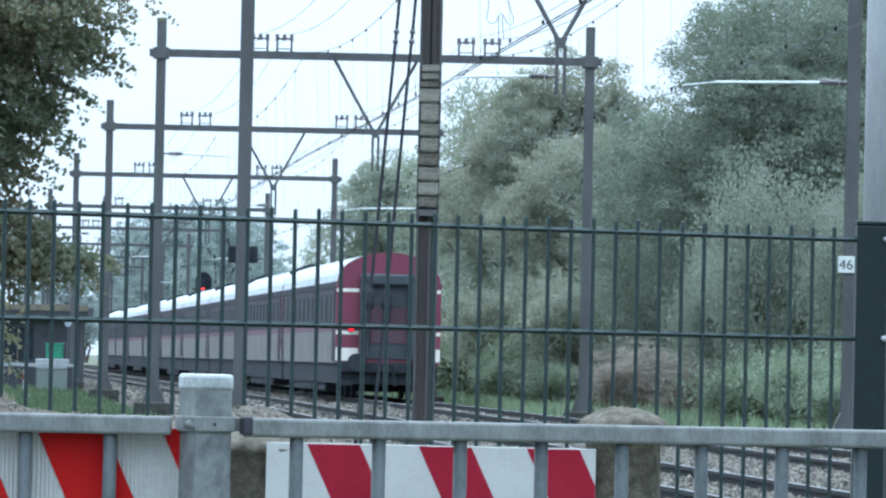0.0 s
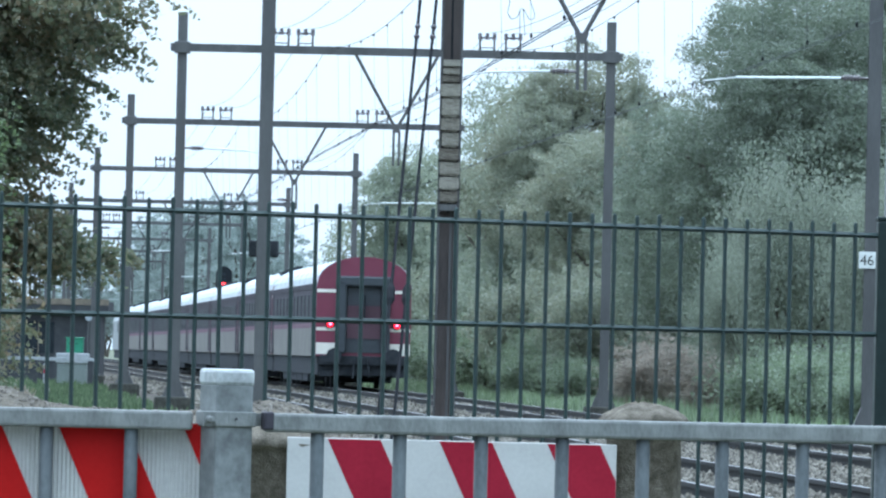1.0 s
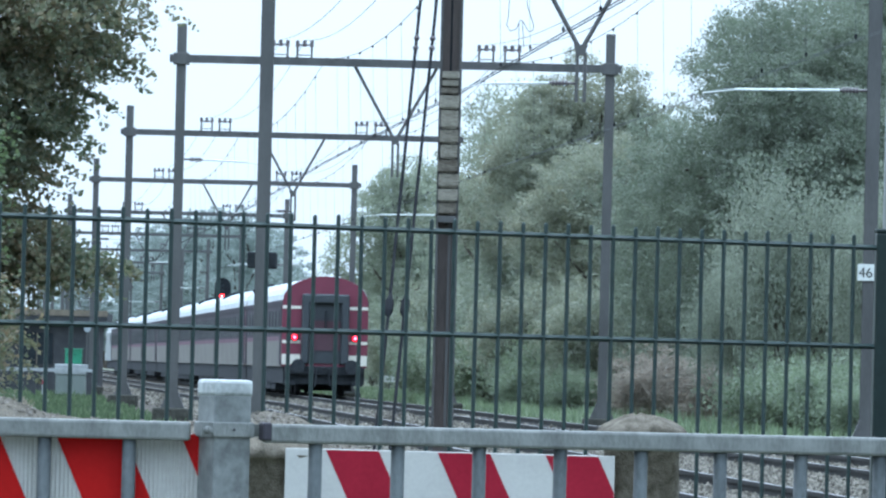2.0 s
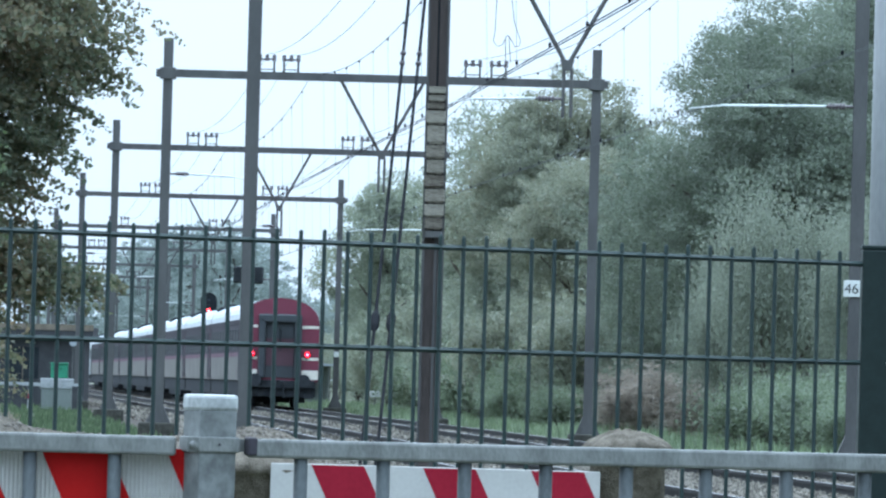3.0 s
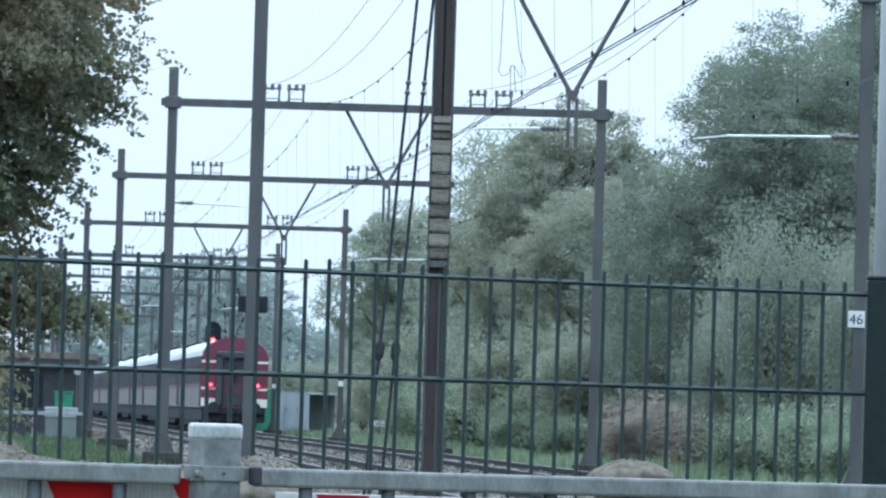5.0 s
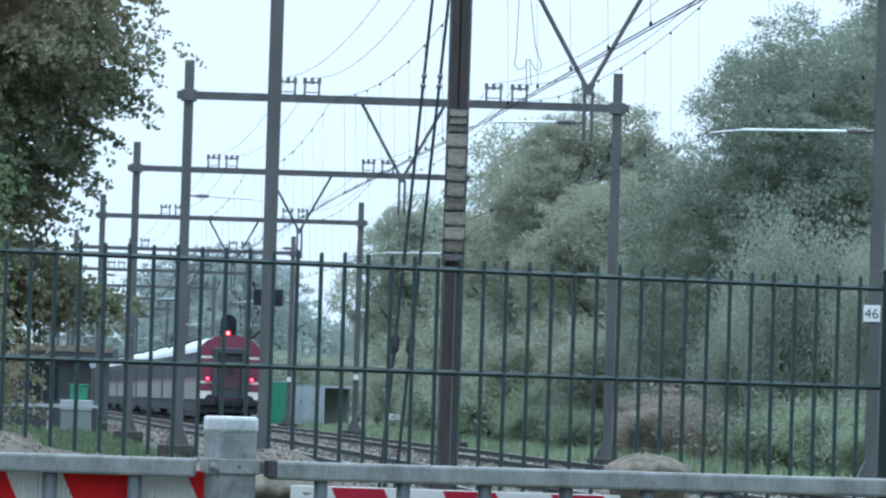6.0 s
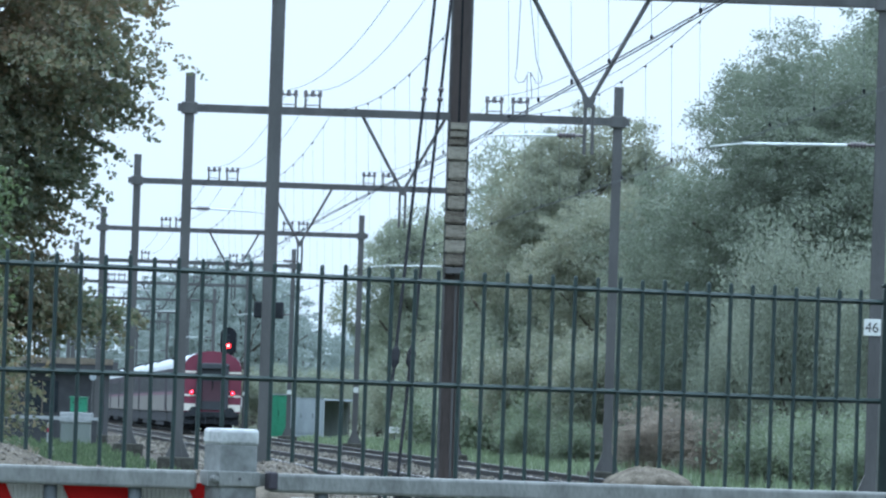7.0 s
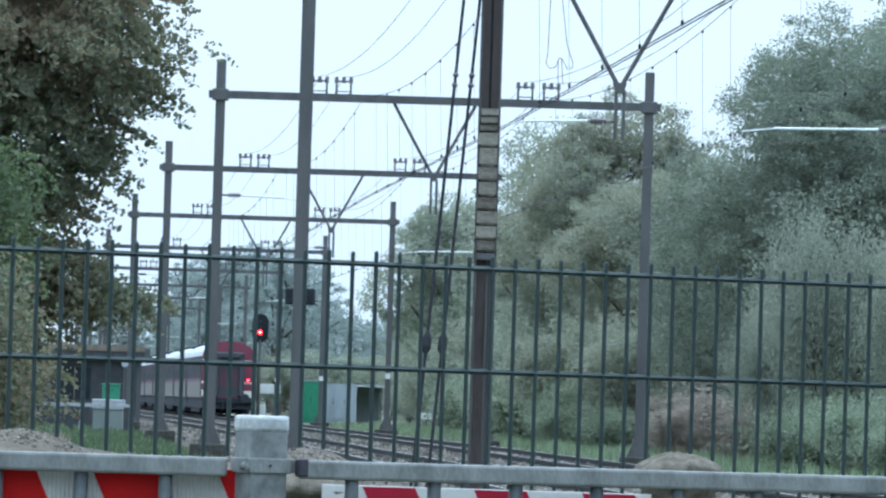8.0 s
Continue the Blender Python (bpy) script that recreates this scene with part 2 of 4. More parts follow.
M_GLASS_DARK = mat("dark_coach_glass", (0.014, 0.018, 0.022), (0.03, 0.035, 0.04), 0.5, 0, 2, 0.0, spec=0.05)
M_SLATE = mat("dark_slate_gangway", (0.024, 0.030, 0.036), (0.040, 0.048, 0.055), 0.6)
M_GANG_DOOR = mat("dark_crimson_end_door_paint", (0.062, 0.026, 0.036), (0.085, 0.036, 0.050), 0.6)
# Sooty black, its tone raised towards grey in place of haze.
M_UNDER = mat("sooty_underframe", (0.022, 0.025, 0.029), (0.044, 0.048, 0.053), 0.9, spec=0.1)
M_TAIL = mat("red_tail_lamp_lens", (0.5, 0.01, 0.02), (0.6, 0.02, 0.03), 0.2, emit=(1.0, 0.010, 0.032), power=2.0)
M_CORE = mat("lamp_core", (0.6, 0.1, 0.15), (0.7, 0.15, 0.2), 0.2, emit=(1.0, 0.10, 0.18), power=6.0)
M_SIGNAL = mat("red_signal_lens", (0.5, 0.01, 0.02), (0.6, 0.02, 0.03), 0.2, emit=(1.0, 0.02, 0.02), power=5.0)
M_SIGNAL_CORE = mat("signal_lamp_core", (0.7, 0.3, 0.3), (0.8, 0.4, 0.4), 0.2, emit=(1.0, 0.38, 0.36), power=6.0)
M_CABINET = mat("bright_green_cabinet_paint", (0.012, 0.15, 0.075), (0.02, 0.20, 0.11), 0.45, 0, 3, 0.03)
M_GREY_BOX = mat("light_grey_cladding", (0.22, 0.25, 0.27), (0.33, 0.36, 0.38), 0.6, 0, 2, 0.05, streak=3)
M_PLINTH = mat("pale_concrete", (0.20, 0.215, 0.22), (0.32, 0.335, 0.34), 0.85, 0, 4, 0.3)
M_DARK_CLAD = mat("dark_brown_cladding", (0.032, 0.035, 0.039), (0.062, 0.063, 0.066), 0.85, 0, 2, 0.1, spec=0.2)
M_FASCIA = mat("tan_brown_fascia", (0.10, 0.082, 0.062), (0.18, 0.148, 0.11), 0.8)
M_SHELTER = mat("green_grey_cladding", (0.11, 0.13, 0.12), (0.17, 0.195, 0.18), 0.8, 0, 2, 0.1, streak=3)
M_LOCO = mat("pale_locomotive_paint", (0.15, 0.165, 0.17), (0.24, 0.26, 0.265), 0.5)
# Darker tone of zinc, used on the balusters.
M_GALV_DULL = mat("dull_dark_zinc", (0.040, 0.046, 0.048), (0.085, 0.095, 0.097), 0.7, 0.05, 14, 0.2, 90, streak=2, spec=0.25)


# ------------------------------------------------------------------ mesh helpers
def part(name, bm, material, parent=None, label="", smooth=False):
    """Links a bmesh as one mesh object under a thing or a part."""
    me = bpy.data.meshes.new(name)
    bmesh.ops.recalc_face_normals(bm, faces=bm.faces)
    bm.to_mesh(me)
    bm.free()
    me.materials.append(material)
    if smooth:
        me.shade_smooth()
    ob = new(name, me)
    if parent:
        ob.parent = parent
    return tagged(ob, label) if label else ob


def shared(name, me, parent, m):
    """A piece that shares its mesh with others."""
    ob = new(name, me)
    ob.parent = parent
    ob.matrix_basis = m
    return ob


def thing(name, label, category, m, group="", kind=""):
    ob = new(name)
    ob.matrix_basis = m
    ob.empty_display_size = 0.2
    return tagged(ob, label, category, group, kind)


def box(bm, x0, x1, y0, y1, z0, z1, bevel=0.0):
    made = bmesh.ops.create_cube(bm, size=1.0, matrix=Matrix.LocRotScale(((x0 + x1) / 2, (y0 + y1) / 2, (z0 + z1) / 2), None, (x1 - x0, y1 - y0, z1 - z0)))
    if bevel:
        edges = {e for v in made["verts"] for e in v.link_edges}
        bmesh.ops.bevel(bm, geom=list(edges), offset=bevel, segments=2, affect="EDGES", profile=0.5)
    return bm


def rod(bm, a, b, r, seg=8, r2=None):
    a, b = Vector(a), Vector(b)
    d = b - a
    m = Matrix.Translation((a + b) / 2) @ d.to_track_quat("Z", "Y").to_matrix().to_4x4()
    bmesh.ops.create_cone(bm, cap_ends=True, segments=seg, radius1=r, radius2=r if r2 is None else r2, depth=d.length, matrix=m)
    return bm


def ball(bm, c, r, sx=1, sy=1, sz=1, u=10, v=8):
    bmesh.ops.create_uvsphere(bm, u_segments=u, v_segments=v, radius=r, matrix=Matrix.LocRotScale(c, None, (sx, sy, sz)))
    return bm


def prism(bm, outline, y0, y1):
    """An outline in x and z, drawn out along y."""
    front = [bm.verts.new((x, y0, z)) for x, z in outline]
    back = [bm.verts.new((x, y1, z)) for x, z in outline]
    bm.faces.new(front)
    bm.faces.new(back[::-1])
    for i in range(len(outline)):
        j = (i + 1) % len(outline)
        bm.faces.new((front[i], back[i], back[j], front[j]))
    return bm


def hbeam(bm, x, y, w, d, z0, z1, t=0.022):
    """An upright H section in one piece: two flanges across the view and the web between them."""
    half, web, inner = w / 2, t / 2, d / 2 - t
    outline = [(-half, -d / 2), (half, -d / 2), (half, -inner), (web, -inner), (web, inner), (half, inner), (half, d / 2), (-half, d / 2), (-half, inner), (-web, inner), (-web, -inner), (-half, -inner)]
    low, high = [[bm.verts.new((x + px, y + py, z)) for px, py in outline] for z in (z0, z1)]
    bm.faces.new(low[::-1])
    bm.faces.new(high)
    for i in range(12):
        bm.faces.new((low[i], low[(i + 1) % 12], high[(i + 1) % 12], high[i]))
    return bm


def B():
    return bmesh.new()


def quads(name, centres, ax1, ax2, material, parent=None):
    """Many small leaf blades, each a folded pair of triangles, from arrays of centres and half axes."""
    n = len(centres)
    v = np.empty((n, 4, 3), np.float32)
    v[:, 0], v[:, 1], v[:, 2], v[:, 3] = centres - ax1, centres + ax2, centres + ax1, centres - ax2
    me = bpy.data.meshes.new(name)
    me.vertices.add(4 * n)
    me.vertices.foreach_set("co", v.ravel())
    me.loops.add(4 * n)
    me.loops.foreach_set("vertex_index", np.arange(4 * n, dtype=np.int32))
    me.polygons.add(n)
    me.polygons.foreach_set("loop_start", np.arange(0, 4 * n, 4, dtype=np.int32))
    me.update(calc_edges=True)
    me.materials.append(material)
    ob = new(name, me)
    if parent:
        ob.parent = parent
    return ob


# ------------------------------------------------------------------ the lie of the line
SLOPE, AT_ZERO = -0.0773, 13.39      # the row of masts beside the line: x = AT_ZERO + SLOPE * y
ALONG = math.degrees(math.atan(-SLOPE))
TRACK_A, TRACK_B, RAIL = -2.3, -6.3, 0.12      # offsets from the row of masts
PORTALS = [94, 134, 178, 226, 276, 324, 372, 420, 468, 516, 564]


def line(y, off=0.0):
    return AT_ZERO + SLOPE * y + off


def bend(y):
    """How far the tracks lie towards the masts: they swing out gently and back again."""
    if y < 160:
        u = max(0.0, (y - 80) / 80)
        return 0.36 * u * u * (3 - 2 * u)
    return 0.61 * math.exp(-(y - 160) / 130) - 0.25 - 0.0012 * min(250.0, max(0.0, y - 250))


def track(y, off):
    return line(y, off) + bend(y)


# ------------------------------------------------------------------ ground and track bed
bm = B()
xs = [-900, -300, -120, -60, -30, -15, -8, 0, 8, 15, 30, 60, 120, 300, 900]
ys = [-60, -20, 0, 10, 20, 30, 45, 60, 80, 110, 150, 200, 260, 340, 450, 600, 900, 1600, 3500]
grid = [[bm.verts.new((x, y, -0.22 + 0.05 * noise.noise((x * 0.1, y * 0.1, 0)))) for x in xs] for y in ys]
for i in range(len(ys) - 1):
    for j in range(len(xs) - 1):
        bm.faces.new((grid[i][j], grid[i][j + 1], grid[i + 1][j + 1], grid[i + 1][j]))
tagged(part("ground", bm, M_GROUND), "wet grassy soil beside the railway line", "ground", kind="structure")

bm = B()
profile = [(-9.6, -0.3), (-8.2, -0.06), (-0.5, -0.06), (0.5, -0.3)]
prism(bm, profile, 0, 1)
for v in bm.verts:
    y = 30 + v.co.y * 900
    v.co = (line(y, v.co.x), y, v.co.z)
tagged(part("track_bed", bm, M_BALLAST), "grey ballast bed under two tracks", "track bed", kind="structure")


def rail(off):
    ob = thing("rail", "rusty steel rail with a worn shiny head on ballast", "rail", Matrix(), "rails of the two tracks")
    for name, outline, material in (
        ("rail_web", [(-0.07, -0.15), (0.07, -0.15), (0.07, -0.135), (0.012, -0.12), (0.012, -0.04), (-0.012, -0.04), (-0.012, -0.12), (-0.07, -0.135)], M_RAIL),
        ("rail_flank", [(-0.036, -0.045), (0.036, -0.045), (0.036, -0.006), (0.030, -0.003), (-0.030, -0.003), (-0.036, -0.006)], M_RAIL),
        ("rail_head", [(-0.024, -0.003), (0.002, -0.003), (0.0, 0), (-0.022, 0)], M_RAILHEAD),
    ):
        bm = B()
        sections = []
        for y in [40, 80] + list(range(90, 400, 10)) + [450, 550, 700, 840]:
            sections.append([bm.verts.new((track(y, off + x), y, RAIL + z)) for x, z in outline])
        for low, high in zip(sections, sections[1:]):
            for i in range(len(outline)):
                j = (i + 1) % len(outline)
                bm.faces.new((low[i], low[j], high[j], high[i]))
        bm.faces.new(sections[0][::-1])
        bm.faces.new(sections[-1])
        part(name, bm, material, ob)


for centre in (TRACK_A, TRACK_B):
    rail(centre - 0.7525)
    rail(centre + 0.7525)

bm = box(B(), -1.3, 1.3, -0.13, 0.13, -0.22, -0.045, 0.02)
sleeper = part("sleeper", bm, M_SLEEPER)
tagged(sleeper, "grey concrete sleeper bedded in ballast", "sleeper", "sleepers of the two tracks")
sleeper.matrix_basis = pose(track(46, TRACK_B), 46, 0, 0, 0, ALONG)
for centre in (TRACK_A, TRACK_B):
    for i in range(100):
        y = 46.6 + i * 0.6
        copy_thing(sleeper, pose(track(y, centre), y, 0, 0, 0, ALONG))


def stones(count, seed, y0, y1, off0, off1, z, big=1.0):
    """Broken stones, each a skewed octahedron."""
    rng = np.random.default_rng(seed)
    y = rng.uniform(y0, y1, count)
    c = np.stack([AT_ZERO + SLOPE * y + rng.uniform(off0, off1, count), y, z + rng.uniform(-0.02, 0.035, count)], 1)
    base = np.array([(1, 0, 0), (-1, 0, 0), (0, 1, 0), (0, -1, 0), (0, 0, 1), (0, 0, -1)], float)
    v = c[:, None] + (base[None] + rng.normal(0, 0.3, (count, 6, 3))) * rng.uniform(0.02, 0.042, (count, 1, 1)) * big
    f = np.array([(0, 2, 4), (2, 1, 4), (1, 3, 4), (3, 0, 4), (2, 0, 5), (1, 2, 5), (3, 1, 5), (0, 3, 5)])
    faces = (f[None] + 6 * np.arange(count)[:, None, None]).reshape(-1, 3)
    me = bpy.data.meshes.new("ballast_stones")
    me.from_pydata(v.reshape(-1, 3).tolist(), [], faces.tolist())
    me.materials.append(M_STONE)
    tagged(new("ballast_stones", me), "loose grey broken stones between the rails", "ballast", kind="stuff")


stones(52000, 3, 54, 92, -8.5, -0.4, -0.03, 0.78)
stones(9000, 4, 92, 260, -8.8, 0.0, -0.03, 1.2)


# ------------------------------------------------------------------ overhead line portals
insulator_bm = B()
for k in range(3):
    rod(insulator_bm, (0, 0, 0.047 * k), (0, 0, 0.047 * (k + 1)), 0.055, 10, 0.03)
INSULATOR = bpy.data.meshes.new("insulator")
insulator_bm.to_mesh(INSULATOR)
insulator_bm.free()
INSULATOR.materials.append(M_INSUL)


def portal(y, near):
    """Two H-section masts with a beam across both tracks; insulator brackets on top, a V hanger between the tracks."""
    xr, left = line(y), {94: -9.19, 178: -9.32, 226: -9.4, 276: -9.65}.get(y, -9.25)
    ob = thing("catenary_portal", "weathered grey steel portal over two tracks" if near else "distant grey steel portal over two tracks",
               "catenary portal", pose(xr, y, 0), "portals along the line")
    for x in (0.0, left):
        foot = part("footing", box(B(), x - 0.42, x + 0.42, -0.42, 0.42, -0.3, 0.16, 0.04), M_FOOTING, ob, "dark mossy concrete footing")
        m = part("mast", hbeam(B(), x, 0, 0.2, 0.2, 0.1, 8.45), M_MAST, ob)
        for sx in (-1, 1):
            part("base_gusset", prism(B(), [(x + sx * 0.1, 0.16), (x + sx * 0.26, 0.16), (x + sx * 0.1, 0.55)], -0.09, 0.09), M_MAST, m)
        bm = box(B(), x - 0.17, x + 0.17, -0.168, 0.168, 7.57, 7.82, 0.015)
        part("beam_clamp", bm, M_MAST, m)
    bm = box(B(), left - 0.25, 0.25, -0.15, -0.09, 7.62, 7.78)
    box(bm, left - 0.25, 0.25, 0.09, 0.15, 7.62, 7.78)
    for k in range(20):
        box(bm, -9.3 + k * 0.47, -9.22 + k * 0.47, -0.09, 0.09, 7.66, 7.74)
    part("beam", bm, M_MAST, ob)
    for x in (-7.12, -6.60, -2.68, -2.12):
        bm = B()
        for sx in (-0.155, 0.155):
            rod(bm, (x + sx, 0, 7.78), (x + sx, 0, 8.06), 0.023)
            box(bm, x + sx - 0.03, x + sx + 0.03, -0.1, 0.1, 7.78, 7.80)
        rod(bm, (x - 0.19, 0, 8.06), (x + 0.19, 0, 8.06), 0.02)
        rod(bm, (x - 0.155, 0, 7.84), (x + 0.155, 0, 7.84), 0.012)
        bracket = part("insulator_bracket", bm, M_MAST, ob)
        for sx in (-0.155, 0.0, 0.155):
            shared("insulator", INSULATOR, bracket, pose(x + sx, 0, 8.02))
    v = -4.45 if y == 94 else -4.6
    bm = rod(B(), (v - 0.9, 0, 7.62), (v - 0.02, 0, 6.06), 0.035)
    rod(bm, (v + 0.86, 0, 7.62), (v + 0.02, 0, 6.06), 0.035)
    prism(bm, [(v - 0.11, 6.12), (v + 0.11, 6.12), (v + 0.06, 5.96), (v - 0.06, 5.96)], -0.06, 0.06)
    hanger = part("v_hanger", bm, M_MAST, ob)
    for x in (v - 0.05, v + 0.07):
        part("drop_post", rod(B(), (x, 0, 6.0), (x, 0, 5.25), 0.028), M_MAST, hanger)
    for x, reach in (((-0.1, -2.5), (v - 0.05, -1.65)) if PORTALS.index(y) % 2 == 0 else ((left + 0.1, 1.7),)):
        sgn = 1 if reach > 0 else -1
        bm = rod(B(), (x, 0, 5.53), (x + sgn * 0.42, 0, 5.53), 0.022)
        for k in range(5):
            rod(bm, (x + sgn * (0.14 + 0.05 * k), 0, 5.53), (x + sgn * (0.175 + 0.05 * k), 0, 5.53), 0.055, 10, 0.04)
        arm = part("registration_arm", bm, M_INSUL, ob, "dark arm insulator")
        bm = rod(B(), (x + sgn * 0.4, 0, 5.53), (x + reach * 0.8, 0, 5.50), 0.021)
        rod(bm, (x + reach * 0.8, 0, 5.50), (x + reach, 0, 5.44), 0.011)
        part("arm_tube", bm, M_ROD, arm, "pale straight tube")
    if y > 200:
        part("mast_plate", box(B(), -0.09, 0.09, -0.125, -0.112, 2.0, 2.2), M_PLATE, ob, "small white plate")
    return ob


for i, y in enumerate(PORTALS):
    portal(y, i < 5)


def curve_wire(name, points, r, material, label, category="wire", group=""):
    cu = bpy.data.curves.new(name, "CURVE")
    cu.dimensions, cu.bevel_depth, cu.bevel_resolution = "3D", r, 1
    for pts in points:
        s = cu.splines.new("POLY")
        s.points.add(len(pts) - 1)
        for p, q in zip(s.points, pts):
            p.co = (*q, 1)
    cu.materials.append(material)
    return tagged(new(name, cu), label, category, group)


stops = [46] + PORTALS


def span_points(off, top, sag, n):
    """Points of a wire slung from portal to portal, n to a span."""
    pts = []
    for a, b in zip(stops, stops[1:]):
        for k in range(n):
            u = k / n
            y = a + (b - a) * u
            pts.append((line(y, off), y, top - 4 * sag * u * (1 - u)))
    return pts


for centre, contact, feeder in ((-2.36, -2.3, -2.4), (-6.12, -6.05, -6.86)):
    for side in (-0.26, 0.26):
        curve_wire("feeder_wire", [span_points(feeder + side, 8.16, 0.5 + side * 0.2, 12)], 0.006, M_WIRE, "thin feeder wire slung over the portal brackets", group="feeder wires")
    pts = span_points(centre, 7.79, 0.55, 20)
    carrier = curve_wire("messenger_wire", [pts], 0.0065, M_WIRE, "grey messenger wire sagging between the portals", group="messenger wires")
    bm = B()
    for i, p in enumerate(pts[:160]):
        if i % 20 and i % 2 == 0:
            ball(bm, (p[0], p[1], p[2] - 0.02), 0.026, u=6, v=4)
            low = (line(p[1], contact), p[1], 5.56)
            part("dropper", rod(B(), p, low, 0.003, 4), M_WIRE, carrier)
            ball(bm, low, 0.024, sz=1.5, u=6, v=4)
    tagged(part("wire_clips", bm, M_CABLE), "small dark clips on the overhead wires", "wire clip", kind="stuff")
    for side in (-0.03, 0.03):
        pts = [(line(y, contact + side + (0.08 if i % 2 else -0.08)), y, 5.52) for i, y in enumerate(stops)]
        curve_wire("contact_wire", [pts], 0.008 if centre < -4 else 0.0045, M_CABLE if centre < -4 else M_WIRE, "straight grey contact wire above the track", group="contact wires")


loop = [(0.2, 10.8), (0.16, 8.75), (0.13, 8.55), (0.2, 8.42), (0.3, 8.46), (0.37, 8.66), (0.42, 8.64), (0.52, 8.42), (0.6, 8.44), (0.62, 8.55), (0.5, 8.95), (0.3, 10.8)]
curve_wire("jumper_wire", [[(0.62 + 1.2 * x, 134, z + 0.05) for x, z in loop], [(1.04, 134, 8.68), (1.05, 134, 8.12)], [(1.11, 134, 8.70), (1.16, 134, 8.12)]], 0.009, M_CABLE,
           "looped jumper wire hanging above an insulator bracket")

# number plate on the first portal's mast
plate = thing("mast_number_plate", "small white enamel plate with black figures on a mast", "plate", pose(line(94) - 0.025, 93.88, 2.78))
part("board", box(B(), -0.165, 0.165, -0.012, 0.0, -0.125, 0.125, 0.004), M_PLATE, plate)
for word, x, z, size in (("46", -0.15, -0.075, 0.215), ("s", 0.1, -0.1, 0.15)):
    fc = bpy.data.curves.new("figures", "FONT")
    fc.body, fc.size, fc.extrude = word, size, 0.002
    fc.materials.append(M_INK)
    figures = new("figures", fc)
    figures.parent = plate
    figures.matrix_basis = pose(x, -0.0145, z, 90, 0, 0)

# twin dark boxes on the left mast of the first portal
crossing_box = thing("track_detector", "two black boxes clamped on either side of a mast", "detector box", pose(line(94) - 9.19, 94.2, 2.75))
for x in (-0.122, 0.122):
    part("housing", box(B(), x - 0.105, x + 0.105, -0.09, 0.12, -0.135, 0.115, 0.025), M_UNDER, crossing_box)
part("clamp", box(B(), -0.10, 0.10, -0.115, -0.085, -0.04, 0.04), M_BLACK, crossing_box)


# ------------------------------------------------------------------ tensioning mast with weights and stays
WX, WY = -0.22, 73.0
tmast = thing("tensioning_mast", "rusty brown steel tensioning mast beside the track", "mast", pose(WX, WY, 0))
bm = hbeam(B(), 0, 0, 0.26, 0.26, 0.0, 9.5)
part("mast", bm, M_MAST_RUST, tmast)
bm = box(B(), 0.02, 0.045, -0.21, -0.19, 0.1, 2.95)
box(bm, -0.13, -0.10, -0.22, -0.13, 0.1, 9.0)
box(bm, 0.10, 0.13, -0.22, -0.13, 0.1, 9.0)
part("guide_rail", bm, M_MAST, tmast)
part("footing", box(B(), -0.5, 0.5, -0.5, 0.5, -0.3, 0.1, 0.04), M_CONCRETE, tmast)
weights = thing("tension_weights", "stack of pale grey cast weights hanging in a mast", "weights", pose(WX + 0.0, WY - 0.26, 2.98))
zz = 0.0
rng = random.Random(5)
bm = box(B(), -0.112, 0.112, -0.07, 0.07, 0.10, 1.0, 0.02)
box(bm, -0.088, 0.088, -0.055, 0.055, 0.0, 0.11)
weight = part("weight", bm, M_WEIGHT, weights)
weight.scale = (0.92, 0.9, 0.13)
for h in (0.15, 0.16, 0.145, 0.165, 0.155, 0.215, 0.16, 0.075, 0.075, 0.085):
    zz += weight.scale.z + 0.016 if not zz else last + 0.016
    last = h
    piece = shared("weight", weight.data, weights, pose(rng.uniform(-0.008, 0.008), 0, zz, 0, 0, rng.uniform(-4, 4)))
    piece.scale = (rng.uniform(0.84, 1.05), 1, h)
part("hanger_rod", rod(B(), (0, 0, -0.12), (0, 0, 4.2), 0.014), M_CABLE, weights)
part("base_plate", box(B(), -0.10, 0.10, -0.06, 0.06, -0.10, -0.02, 0.01), M_MAST, weights)

for top, bottom, turn in (((-0.52, 73.0, 6.5), (-0.96, 67.0, -0.2), 0.28), ((-0.33, 73.0, 6.5), (-0.79, 67.0, -0.2), 0.28)):
    a, b = Vector(top), Vector(bottom)
    stay = thing("mast_stay", "dark steel stay with a turnbuckle, anchored in the ground", "stay", pose(*bottom), "stays of the tensioning mast")
    part("cable", rod(B(), (0, 0, 0), a - b, 0.020, 6), M_CABLE, stay)
    d = (a - b)
    bm = rod(B(), d * 0.297, d * 0.315, 0.05, 8)
    rod(bm, d * 0.288, d * 0.297, 0.018, 8, 0.05)
    rod(bm, d * 0.315, d * 0.326, 0.05, 8, 0.018)
    part("turnbuckle", bm, M_CABLE, stay)
    for u in (0.755, 0.773):
        part("insulator", ball(B(), d * u, 0.035, u=8, v=6), M_INSUL, stay)


# ------------------------------------------------------------------ road-side guard rail
def guard_rail(name, x0, y0, x1, y1, uprights, label):
    ob = thing(name, label, "guard rail", pose(x0, y0, 0))
    d = Vector((x1 - x0, y1 - y0, 0))
    length, yaw = d.length, math.degrees(math.atan2(d.y, d.x))
    ob.matrix_basis = pose(x0, y0, 0, 0, 0, yaw)
    part("top_rail", box(B(), 0.0, length, -0.03, 0.03, 0.962, 1.018, 0.009), M_GALV, ob, smooth=False)
    part("bottom_rail", box(B(), 0.0, length, -0.02, 0.02, 0.18, 0.22, 0.01), M_GALV, ob)
    for x in uprights:
        bm = rod(B(), (x, 0, 0.22), (x, 0, 0.970), 0.0205, 14)
        part("baluster", bm, M_GALV_DULL, ob, smooth=True)
    return ob


